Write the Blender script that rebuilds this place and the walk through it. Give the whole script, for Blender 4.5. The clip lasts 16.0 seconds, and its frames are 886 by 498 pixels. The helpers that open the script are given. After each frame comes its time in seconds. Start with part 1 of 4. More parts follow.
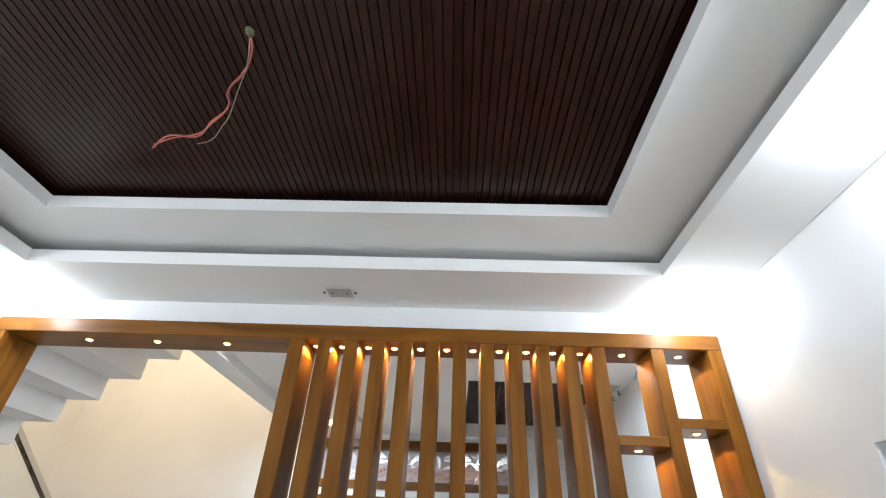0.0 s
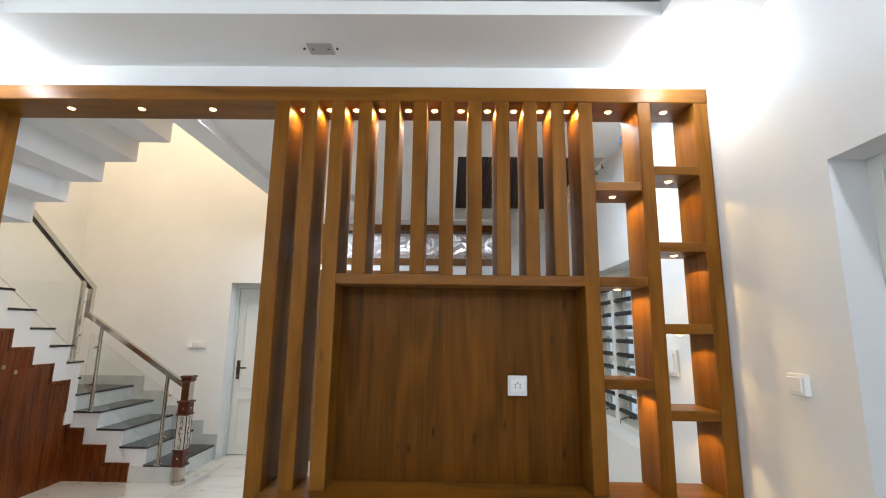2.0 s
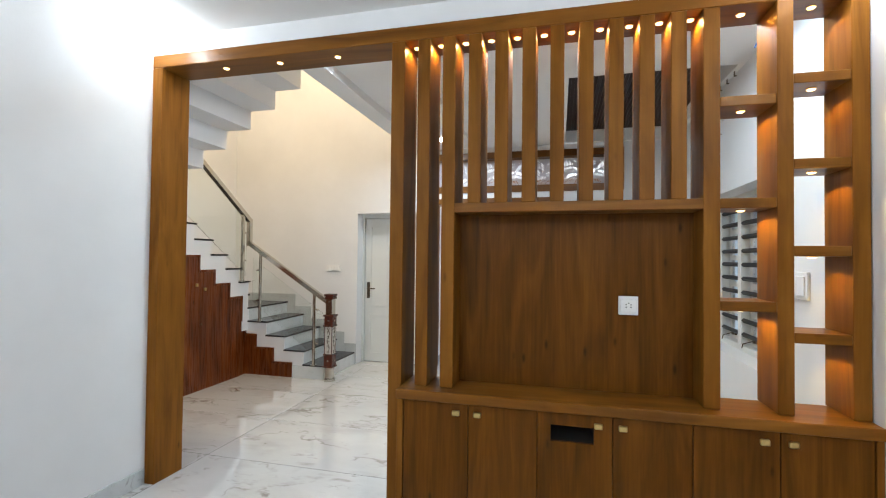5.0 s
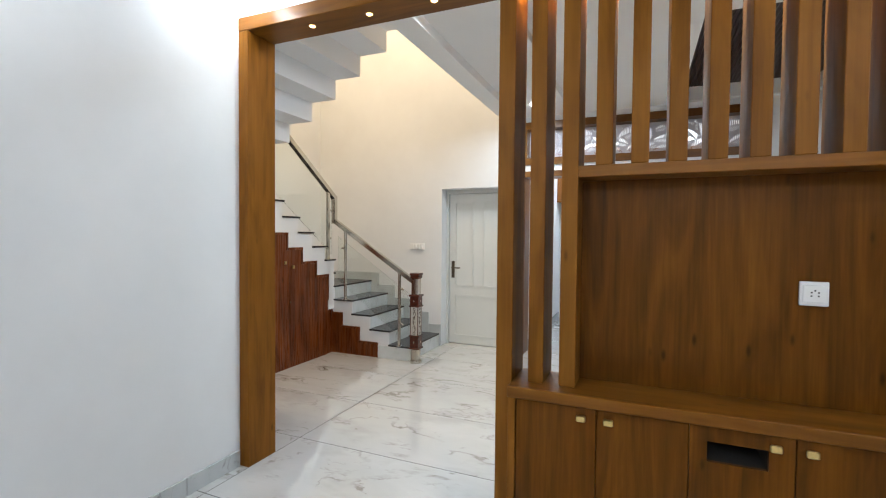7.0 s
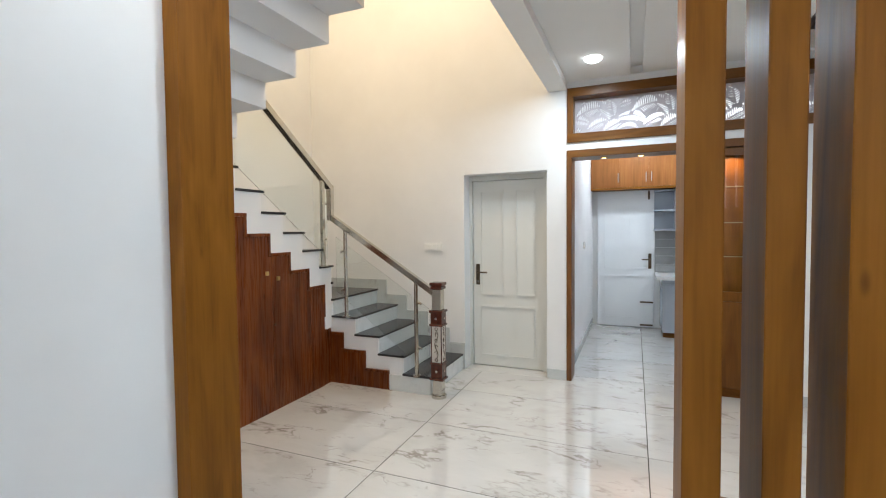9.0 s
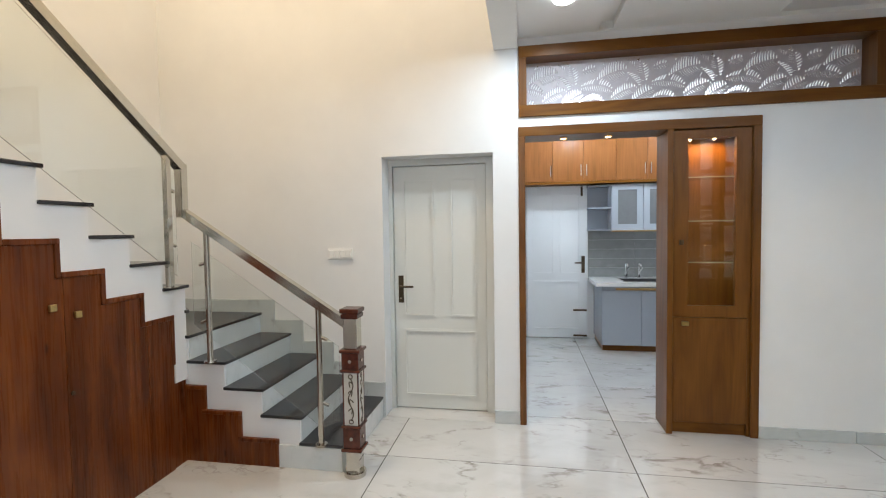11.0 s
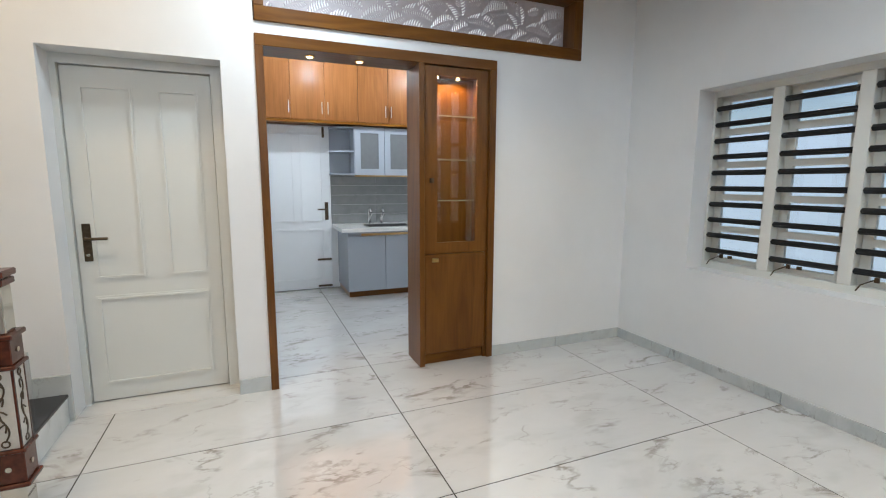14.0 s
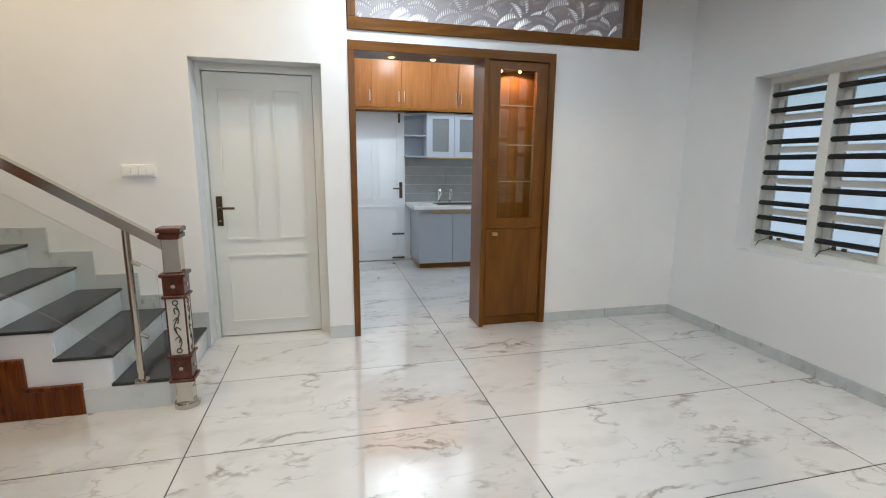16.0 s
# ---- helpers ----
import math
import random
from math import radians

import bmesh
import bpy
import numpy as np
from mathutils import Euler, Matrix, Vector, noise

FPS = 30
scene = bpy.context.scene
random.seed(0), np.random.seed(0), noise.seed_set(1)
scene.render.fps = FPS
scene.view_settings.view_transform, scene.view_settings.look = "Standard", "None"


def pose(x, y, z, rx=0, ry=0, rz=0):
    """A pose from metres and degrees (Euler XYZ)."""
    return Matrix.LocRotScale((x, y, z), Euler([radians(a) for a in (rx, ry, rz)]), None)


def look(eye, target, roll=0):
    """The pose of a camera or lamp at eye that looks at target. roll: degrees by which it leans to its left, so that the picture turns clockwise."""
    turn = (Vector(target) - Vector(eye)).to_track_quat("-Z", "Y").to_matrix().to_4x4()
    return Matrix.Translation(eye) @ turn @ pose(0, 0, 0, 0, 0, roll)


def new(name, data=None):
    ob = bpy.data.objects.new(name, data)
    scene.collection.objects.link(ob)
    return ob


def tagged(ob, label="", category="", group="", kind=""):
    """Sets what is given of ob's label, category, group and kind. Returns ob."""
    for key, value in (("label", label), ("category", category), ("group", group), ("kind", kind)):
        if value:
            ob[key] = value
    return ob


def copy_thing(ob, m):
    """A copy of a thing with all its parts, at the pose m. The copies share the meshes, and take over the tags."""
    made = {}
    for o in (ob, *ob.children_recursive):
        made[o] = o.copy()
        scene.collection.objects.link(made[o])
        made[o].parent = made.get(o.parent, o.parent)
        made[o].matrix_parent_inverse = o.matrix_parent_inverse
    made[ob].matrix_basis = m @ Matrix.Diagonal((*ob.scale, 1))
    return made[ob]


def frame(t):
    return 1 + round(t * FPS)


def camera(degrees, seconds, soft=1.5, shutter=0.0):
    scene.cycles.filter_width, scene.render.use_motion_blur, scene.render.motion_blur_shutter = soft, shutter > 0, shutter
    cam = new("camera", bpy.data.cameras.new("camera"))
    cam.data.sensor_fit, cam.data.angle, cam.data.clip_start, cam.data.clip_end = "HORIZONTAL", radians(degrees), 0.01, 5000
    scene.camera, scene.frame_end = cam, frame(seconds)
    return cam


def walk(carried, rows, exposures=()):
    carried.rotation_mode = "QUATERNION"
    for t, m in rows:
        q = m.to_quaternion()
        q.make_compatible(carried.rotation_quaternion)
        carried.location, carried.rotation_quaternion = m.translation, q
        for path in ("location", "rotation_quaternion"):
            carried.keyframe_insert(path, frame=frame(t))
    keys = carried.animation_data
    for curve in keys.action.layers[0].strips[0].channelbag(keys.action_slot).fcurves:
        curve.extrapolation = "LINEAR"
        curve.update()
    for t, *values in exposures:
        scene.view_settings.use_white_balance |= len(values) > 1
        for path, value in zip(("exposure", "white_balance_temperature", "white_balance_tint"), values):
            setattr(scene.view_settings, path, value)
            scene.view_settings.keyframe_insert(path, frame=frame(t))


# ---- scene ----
import collections

cam = camera(87.5, 16.0, soft=1.1)
PATH = [
    (0, (0.142, 1.234, 1.792), (0.07, 2.907, 2.885), 2.6),
    (0.5, (0.141, 1.312, 1.715), (0.092, 3.098, 2.613), 1.8),
    (1, (0.154, 1.344, 1.653), (0.116, 3.22, 2.346), 1.3),
    (1.5, (0.165, 1.345, 1.579), (0.136, 3.28, 2.083), 0.9),
    (2, (0.173, 1.3, 1.511), (0.145, 3.268, 1.869), 0.8),
    (2.5, (0.181, 1.223, 1.492), (0.158, 3.202, 1.782), 0.6),
    (3, (0.193, 1.138, 1.484), (0.158, 3.121, 1.739), 0.7),
    (3.5, (0.199, 1.096, 1.504), (0.138, 3.084, 1.717), 0.5),
    (4, (0.199, 1.108, 1.507), (0.031, 3.095, 1.657), 0.6),
    (4.5, (0.184, 1.11, 1.504), (-0.15, 3.08, 1.593), 0.6),
    (6.8, (-0.045, 1.350, 1.476), (-0.824, 3.192, 1.421), 0.6),
    (7, (-0.130, 1.423, 1.476), (-0.914, 3.262, 1.420), 0.5),
    (7.5, (-0.333, 1.625, 1.484), (-1.126, 3.460, 1.412), 0.2),
    (8, (-0.535, 1.896, 1.484), (-1.324, 3.732, 1.407), -0.3),
    (10.3, (-1.279, 3.155, 1.535), (-1.886, 5.060, 1.457), -0.8),
    (10.5, (-1.348, 3.287, 1.529), (-1.888, 5.211, 1.451), -0.8),
    (11, (-1.467, 3.535, 1.513), (-1.81, 5.504, 1.432), -0.8),
    (11.5, (-1.499, 3.821, 1.491), (-1.569, 5.817, 1.387), -0.9),
    (12, (-1.471, 4.025, 1.473), (-1.231, 6.006, 1.341), -0.9),
    (12.5, (-1.424, 4.133, 1.459), (-0.883, 6.05, 1.287), -0.7),
    (13, (-1.44, 4.151, 1.443), (-0.659, 5.977, 1.215), -0.0),
    (13.5, (-1.486, 4.075, 1.421), (-0.701, 5.895, 1.156), 0.2),
    (14, (-1.565, 3.943, 1.382), (-0.809, 5.773, 1.101), 0.2),
    (14.5, (-1.628, 3.826, 1.374), (-0.914, 5.67, 1.069), 0.3),
    (15, (-1.66, 3.692, 1.376), (-1.0, 5.552, 1.053), 0.5),
    (15.5, (-1.677, 3.551, 1.375), (-1.113, 5.438, 1.028), 0.5),
    (16, (-1.667, 3.451, 1.393), (-1.197, 5.361, 1.032), 0.5),
]
walk(cam, [(t, look(eye, target, roll)) for t, eye, target, roll in PATH])

# ---- world, lights, exposure ----
scene.view_settings.exposure = -0.55
world = bpy.data.worlds.new("world")
scene.world = world
world.use_nodes = True
wn = world.node_tree.nodes
sky = wn.new("ShaderNodeTexSky")
sky.sky_type, sky.sun_disc = "NISHITA", False
sky.sun_elevation, sky.sun_rotation = radians(48), radians(270)
world.node_tree.links.new(sky.outputs[0], wn["Background"].inputs[0])
wn["Background"].inputs[1].default_value = 0.15
sun_data = bpy.data.lights.new("sun", "SUN")
sun_data.energy, sun_data.angle, sun_data.color = 5.0, radians(1), (1, 0.96, 0.9)
sun = new("sun", sun_data)
sun.matrix_world = look((-8, 4, 11.5), (2.5, 4, 0))

WARM, COOL, CREAM = (1.0, 0.68, 0.20), (0.825, 0.90, 0.97), (1.0, 0.77, 0.49)


def area_lamp(name, place, target, size, watts, color, spread=180):
    data = bpy.data.lights.new(name, "AREA")
    data.shape, data.size, data.energy, data.color, data.spread = "DISK", size, watts, color, radians(spread)
    ob = new(name, data)
    ob.matrix_world = look(place, target)
    return ob


def point_lamp(name, place, size, watts, color):
    data = bpy.data.lights.new(name, "POINT")
    data.energy, data.color, data.shadow_soft_size = watts, color, size
    ob = new(name, data)
    ob.location = place
    return ob


def spot_lamp(name, place, target, watts, color, angle=110, blend=0.6, size=0.02):
    data = bpy.data.lights.new(name, "SPOT")
    data.energy, data.color, data.spot_size, data.spot_blend, data.shadow_soft_size = watts, color, radians(angle), blend, size
    ob = new(name, data)
    ob.matrix_world = look(place, target)
    return ob


# fitted sizes of the place, in metres
RX, LX, BY, SX = 1.54, -2.46, 7.12, -4.57      # east wall, sitting room's west wall, back wall, stair well's west wall
RXD = 1.485                                    # east wall beyond the partition
PY, PB = 3.60, 3.84                            # front and back of the partition
CEIL, WALL = 2.945, 0.23
SOUTH = -1.2

# ceiling downlights: sitting room corners, dining room, kitchen
DOWN1 = [(1.33, 3.40), (1.33, 2.05), (1.33, 0.2), (-2.26, 3.40), (-2.26, 2.05), (-2.26, 0.2), (0.3, -0.97), (-1.3, -0.97)]
# the three at y 4.06 are added fill, hidden behind the partition lintel
DOWN2 = [(-1.21, 6.55), (-1.21, 4.06), (0.95, 4.06), (0.0, 4.06)]
# kitchen lamp places are assumed and kept out of sight
DOWN3 = [(-0.8, 9.1), (0.5, 9.1)]
for x, y in DOWN1:
    # unseen lamps towards the south wall run stronger, as fill
    point_lamp("downlight_glow", (x, y, CEIL - 0.06), 0.05, 19 if y > 3 else 39 if y > 1 else 66, COOL)
for x, y in DOWN2:
    area_lamp("downlight_glow", (x, y, CEIL - 0.05), (x, y, 0), 0.13, 28, (0.73, 0.88, 1.0))
for x, y in DOWN3:
    point_lamp("downlight_glow", (x, y, CEIL - 0.17), 0.05, 57, (0.80, 0.9, 1.0))
area_lamp("stairwell_glow", (-3.1, 5.4, 5.75), (-3.1, 5.6, 0), 0.6, 147, CREAM)

# ---- materials ----


def material(name):
    m = bpy.data.materials.new(name)
    m.use_nodes = True
    nt = m.node_tree
    return m, nt, nt.nodes, nt.links, nt.nodes["Principled BSDF"]


def ramp(nodes, stops):
    r = nodes.new("ShaderNodeValToRGB")
    while len(r.color_ramp.elements) < len(stops):
        r.color_ramp.elements.new(0.5)
    for e, (p, c) in zip(r.color_ramp.elements, stops):
        e.position, e.color = p, (*c, 1)
    return r


def coords(nodes, links, scale, shift=True):
    tc = nodes.new("ShaderNodeTexCoord")
    mp = nodes.new("ShaderNodeMapping")
    mp.inputs["Scale"].default_value = scale
    if shift:
        info = nodes.new("ShaderNodeObjectInfo")
        mul = nodes.new("ShaderNodeVectorMath")
        mul.operation = "SCALE"
        mul.inputs[0].default_value = (7.3, 5.1, 3.7)
        links.new(info.outputs["Random"], mul.inputs["Scale"])
        add = nodes.new("ShaderNodeVectorMath")
        links.new(tc.outputs["Object"], add.inputs[0])
        links.new(mul.outputs[0], add.inputs[1])
        links.new(add.outputs[0], mp.inputs["Vector"])
    else:
        links.new(tc.outputs["Object"], mp.inputs["Vector"])
    return mp


def noise_tex(nodes, links, mp, scale, detail=4.0, rough=0.55, distort=0.0):
    n = nodes.new("ShaderNodeTexNoise")
    n.inputs["Scale"].default_value, n.inputs["Detail"].default_value = scale, detail
    n.inputs["Roughness"].default_value, n.inputs["Distortion"].default_value = rough, distort
    links.new(mp.outputs[0], n.inputs["Vector"])
    return n


def bump(nodes, links, src, bsdf, strength, distance):
    b = nodes.new("ShaderNodeBump")
    b.inputs["Strength"].default_value, b.inputs["Distance"].default_value = strength, distance
    links.new(src, b.inputs["Height"])
    links.new(b.outputs[0], bsdf.inputs["Normal"])


def wood(name, dark, mid, light, axis="z", rough=0.35, sheen=0.2, streak=0.30, knots=0.0):
    """Laminate with long grain along one axis: broad cathedral figure, fine streaks and pores."""
    m, nt, nodes, links, bsdf = material(name)
    long, wide = 0.5, 4.0
    sc = {"x": (long, wide, wide), "y": (wide, long, wide), "z": (wide, wide, long)}[axis]
    mp = coords(nodes, links, sc)
    broad = noise_tex(nodes, links, mp, 1.7, 3, 0.5, 2.0)
    sc2 = tuple(45.0 if s == wide else 1.6 for s in sc)
    mp2 = coords(nodes, links, sc2)
    fine = noise_tex(nodes, links, mp2, 1.5, 5, 0.6, 0.2)
    mix = nodes.new("ShaderNodeMix")
    mix.inputs[0].default_value = streak
    links.new(broad.outputs[0], mix.inputs[2])
    links.new(fine.outputs[0], mix.inputs[3])
    r = ramp(nodes, [(0.27, dark), (0.5, mid), (0.73, light)])
    links.new(mix.outputs[0], r.inputs[0])
    last = r.outputs[0]
    if knots:
        mp3 = coords(nodes, links, tuple(9.0 if s == wide else 3.2 for s in sc))
        cell = nodes.new("ShaderNodeTexVoronoi")
        cell.inputs["Scale"].default_value = 1.0
        links.new(mp3.outputs[0], cell.inputs["Vector"])
        spot = nodes.new("ShaderNodeMapRange")
        spot.interpolation_type = "SMOOTHSTEP"
        spot.inputs[1].default_value, spot.inputs[2].default_value = 0.02, 0.13
        spot.inputs[3].default_value, spot.inputs[4].default_value = knots, 0.0
        links.new(cell.outputs["Distance"], spot.inputs[0])
        some = nodes.new("ShaderNodeMath")
        some.operation = "GREATER_THAN"
        some.inputs[1].default_value = 0.55
        links.new(cell.outputs["Color"], some.inputs[0])
        both = nodes.new("ShaderNodeMath")
        both.operation = "MULTIPLY"
        links.new(spot.outputs[0], both.inputs[0])
        links.new(some.outputs[0], both.inputs[1])
        tint = nodes.new("ShaderNodeMix")
        tint.data_type = "RGBA"
        links.new(both.outputs[0], tint.inputs[0])
        links.new(last, tint.inputs[6])
        tint.inputs[7].default_value = (*(c * 0.5 for c in dark), 1)
        last = tint.outputs[2]
    links.new(last, bsdf.inputs["Base Color"])
    rr = nodes.new("ShaderNodeMapRange")
    rr.inputs[3].default_value, rr.inputs[4].default_value = rough - 0.06, rough + 0.10
    links.new(fine.outputs[0], rr.inputs[0])
    links.new(rr.outputs[0], bsdf.inputs["Roughness"])
    bsdf.inputs["Specular IOR Level"].default_value = sheen
    bump(nodes, links, fine.outputs[0], bsdf, 0.03 if axis == "x" else 0.12, 0.002)
    return m


def paint(name, color, rough=0.6, bumpy=0.15, blot=0.03, fine=70.0):
    """Rolled wall paint: faint blotches and a fine roller relief."""
    m, nt, nodes, links, bsdf = material(name)
    mp = coords(nodes, links, (1, 1, 1), False)
    n1 = noise_tex(nodes, links, mp, 1.3, 4, 0.6)
    lo = tuple(c * (1 - 2 * blot) for c in color)
    r = ramp(nodes, [(0.35, lo), (0.65, color)])
    links.new(n1.outputs[0], r.inputs[0])
    links.new(r.outputs[0], bsdf.inputs["Base Color"])
    bsdf.inputs["Roughness"].default_value = rough
    n2 = noise_tex(nodes, links, mp, fine, 3, 0.6)
    bump(nodes, links, n2.outputs[0], bsdf, bumpy, 0.002)
    return m


def plain(name, color, rough=0.4, metal=0.0, vary=0.04, scale=18.0):
    m, nt, nodes, links, bsdf = material(name)
    mp = coords(nodes, links, (1, 1, 1))
    n = noise_tex(nodes, links, mp, scale, 4, 0.6)
    r = ramp(nodes, [(0.3, tuple(c * (1 - vary) for c in color)), (0.7, tuple(min(1, c * (1 + vary)) for c in color))])
    links.new(n.outputs[0], r.inputs[0])
    links.new(r.outputs[0], bsdf.inputs["Base Color"])
    rr = nodes.new("ShaderNodeMapRange")
    rr.inputs[3].default_value, rr.inputs[4].default_value = max(0.02, rough - 0.05), rough + 0.06
    links.new(n.outputs[0], rr.inputs[0])
    links.new(rr.outputs[0], bsdf.inputs["Roughness"])
    bsdf.inputs["Metallic"].default_value = metal
    return m


def marble(name, base, cloud, vein, rough, vein_amount=1.0, scale=1.0, coat=0.0):
    """White marble tile: soft clouds, a few long grey-brown veins with finer branches."""
    m, nt, nodes, links, bsdf = material(name)
    mp = coords(nodes, links, (scale, scale * 1.9, scale))
    mp.inputs["Rotation"].default_value = (0, 0, 0.62)
    clouds = noise_tex(nodes, links, mp, 1.1, 5, 0.6, 0.6)
    c = ramp(nodes, [(0.35, base), (0.72, cloud)])
    links.new(clouds.outputs[0], c.inputs[0])
    last = c.outputs[0]
    for sc, width, amount, dist in ((1.2, 0.012, 0.70, 0.45), (2.4, 0.009, 0.42, 0.4), (0.8, 0.05, 0.16, 0.6)):
        n = noise_tex(nodes, links, mp, sc, 6, 0.57, dist)
        sub = nodes.new("ShaderNodeMath")
        sub.operation = "SUBTRACT"
        sub.inputs[1].default_value = 0.5
        links.new(n.outputs[0], sub.inputs[0])
        ab = nodes.new("ShaderNodeMath")
        ab.operation = "ABSOLUTE"
        links.new(sub.outputs[0], ab.inputs[0])
        mr = nodes.new("ShaderNodeMapRange")
        mr.interpolation_type = "SMOOTHSTEP"
        mr.inputs[1].default_value, mr.inputs[2].default_value = 0.0, width * 2.2
        mr.inputs[3].default_value, mr.inputs[4].default_value = amount * vein_amount, 0.0
        links.new(ab.outputs[0], mr.inputs[0])
        gate = noise_tex(nodes, links, mp, 1.6 + sc * 0.5, 3, 0.6)
        gr = nodes.new("ShaderNodeMapRange")
        gr.interpolation_type = "SMOOTHSTEP"
        gr.inputs[1].default_value, gr.inputs[2].default_value = 0.49, 0.66
        links.new(gate.outputs[0], gr.inputs[0])
        mu = nodes.new("ShaderNodeMath")
        mu.operation = "MULTIPLY"
        links.new(mr.outputs[0], mu.inputs[0])
        links.new(gr.outputs[0], mu.inputs[1])
        mix = nodes.new("ShaderNodeMix")
        mix.data_type = "RGBA"
        links.new(mu.outputs[0], mix.inputs[0])
        links.new(last, mix.inputs[6])
        mix.inputs[7].default_value = (*vein, 1)
        last = mix.outputs[2]
    links.new(last, bsdf.inputs["Base Color"])
    rr = nodes.new("ShaderNodeMapRange")
    rr.inputs[3].default_value, rr.inputs[4].default_value = rough * 0.8, rough * 1.4
    links.new(clouds.outputs[0], rr.inputs[0])
    links.new(rr.outputs[0], bsdf.inputs["Roughness"])
    bsdf.inputs["Specular IOR Level"].default_value = 0.8
    bsdf.inputs["Coat Weight"].default_value = coat
    bsdf.inputs["Coat IOR"].default_value = 1.8
    bsdf.inputs["Coat Roughness"].default_value = 0.015
    return m


def glass(name, tint=(0.93, 0.98, 0.96), rough=0.0):
    m, nt, nodes, links, bsdf = material(name)
    bsdf.inputs["Base Color"].default_value = (*tint, 1)
    bsdf.inputs["Transmission Weight"].default_value = 1.0
    bsdf.inputs["Roughness"].default_value = rough
    bsdf.inputs["IOR"].default_value = 1.45
    return m


def glow(name, color, strength):
    m, nt, nodes, links, bsdf = material(name)
    bsdf.inputs["Base Color"].default_value = (0.8, 0.8, 0.8, 1)
    bsdf.inputs["Emission Color"].default_value = (*color, 1)
    bsdf.inputs["Emission Strength"].default_value = strength
    return m


TEAK = dict(dark=(0.090, 0.0315, 0.0032), mid=(0.168, 0.0625, 0.0070), light=(0.228, 0.0915, 0.0120))
teak_z = wood("teak_laminate_upright", axis="z", rough=0.42, sheen=0.10, knots=0.6, **TEAK)
teak_x = wood("teak_laminate_level", axis="x", rough=0.34, sheen=0.16, streak=0.14, knots=0.4, **TEAK)
teak_y = wood("teak_laminate_deep", axis="y", **TEAK)
CABINET = dict(dark=(0.082, 0.028, 0.0038), mid=(0.132, 0.0485, 0.0064), light=(0.180, 0.073, 0.0112))
cabinet_z = wood("brown_teak_upright", axis="z", sheen=0.3, knots=0.4, **CABINET)
cabinet_x = wood("brown_teak_level", axis="x", rough=0.3, streak=0.12, **CABINET)
PANEL = dict(dark=(0.046, 0.0150, 0.0015), mid=(0.102, 0.0345, 0.0031), light=(0.160, 0.0580, 0.0060))
panel_z = wood("walnut_laminate", axis="z", rough=0.36, sheen=0.10, streak=0.36, knots=0.8, **PANEL)
red_z = wood("red_stair_laminate", (0.050, 0.0105, 0.0020), (0.128, 0.0300, 0.0058), (0.200, 0.055, 0.0115), "z", 0.26, 0.25, 0.09, 0.8)
loft_z = wood("loft_laminate", (0.155, 0.060, 0.017), (0.225, 0.085, 0.026), (0.28, 0.125, 0.042), "z", 0.30, 0.14, 0.5)
ceil_wood = wood("dark_ceiling_wood", (0.012, 0.0031, 0.0015), (0.021, 0.0058, 0.0028), (0.032, 0.0098, 0.0049), "y", 0.34, 0.20)
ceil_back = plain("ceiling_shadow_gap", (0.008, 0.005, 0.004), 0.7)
white_wall = paint("white_wall_paint", (0.76, 0.765, 0.77))
white_ceil = paint("white_ceiling_paint", (0.82, 0.82, 0.81), 0.75, 0.05, 0.015)
door_paint = paint("door_enamel", (0.645, 0.65, 0.62), 0.33, 0.08, 0.02, 40)
kit_door_paint = paint("kitchen_door_enamel", (0.80, 0.83, 0.85), 0.25, 0.05, 0.02, 40)
window_paint = paint("window_enamel", (0.72, 0.72, 0.68), 0.4, 0.15, 0.04, 50)
stair_paint = paint("stair_side_paint", (0.80, 0.80, 0.81), 0.6, 0.1, 0.02)
tile_marble = marble("floor_marble", (0.635, 0.632, 0.622), (0.555, 0.55, 0.54), (0.19, 0.155, 0.12), 0.022, coat=1.0)
skirt_marble = marble("skirting_marble", (0.53, 0.555, 0.56), (0.42, 0.45, 0.455), (0.22, 0.21, 0.20), 0.10, 0.9, 2.0)
riser_marble = marble("riser_marble", (0.70, 0.72, 0.72), (0.60, 0.63, 0.62), (0.33, 0.33, 0.31), 0.08, 0.5, 2.0)
grout = plain("dark_tile_joint", (0.05, 0.042, 0.035), 0.9)
granite = plain("black_granite", (0.022, 0.022, 0.026), 0.16, 0.0, 0.6, 260)
steel = plain("brushed_steel", (0.58, 0.55, 0.49), 0.17, 1.0, 0.08, 30)
chrome = plain("chrome", (0.75, 0.75, 0.75), 0.08, 1.0, 0.03)
brass = plain("brushed_brass", (0.62, 0.47, 0.20), 0.3, 1.0, 0.1, 60)
bronze = plain("dark_bronze", (0.10, 0.075, 0.05), 0.35, 0.9, 0.2, 60)
black_paint = plain("black_bar_paint", (0.005, 0.005, 0.006), 0.55, 0.0, 0.2, 60)
plastic = plain("white_switch_plastic", (0.80, 0.80, 0.79), 0.25, 0.0, 0.02)
# near-black that paints the shade inside openings
dark_hole = plain("hole_shade_colour", (0.012, 0.011, 0.011), 0.8)
grey_lam = paint("grey_blue_laminate", (0.37, 0.41, 0.46), 0.22, 0.02, 0.02)
splash = plain("grey_splash_tile", (0.27, 0.28, 0.28), 0.15, 0.0, 0.08, 12)
quartz = plain("white_quartz", (0.78, 0.79, 0.78), 0.12, 0.0, 0.03, 90)
jali_board = plain("cut_board", (0.47, 0.43, 0.445), 0.6, 0.0, 0.05, 30)
frost = plain("frosted_pane", (0.15, 0.16, 0.165), 0.15, 0.0, 0.05)
# pale opaque colour that paints the glow along glass shelf edges
glass_edge = plain("shelf_edge_glow_colour", (0.26, 0.25, 0.17), 0.2)
clear_glass = glass("clear_glass", (0.95, 0.985, 0.97))
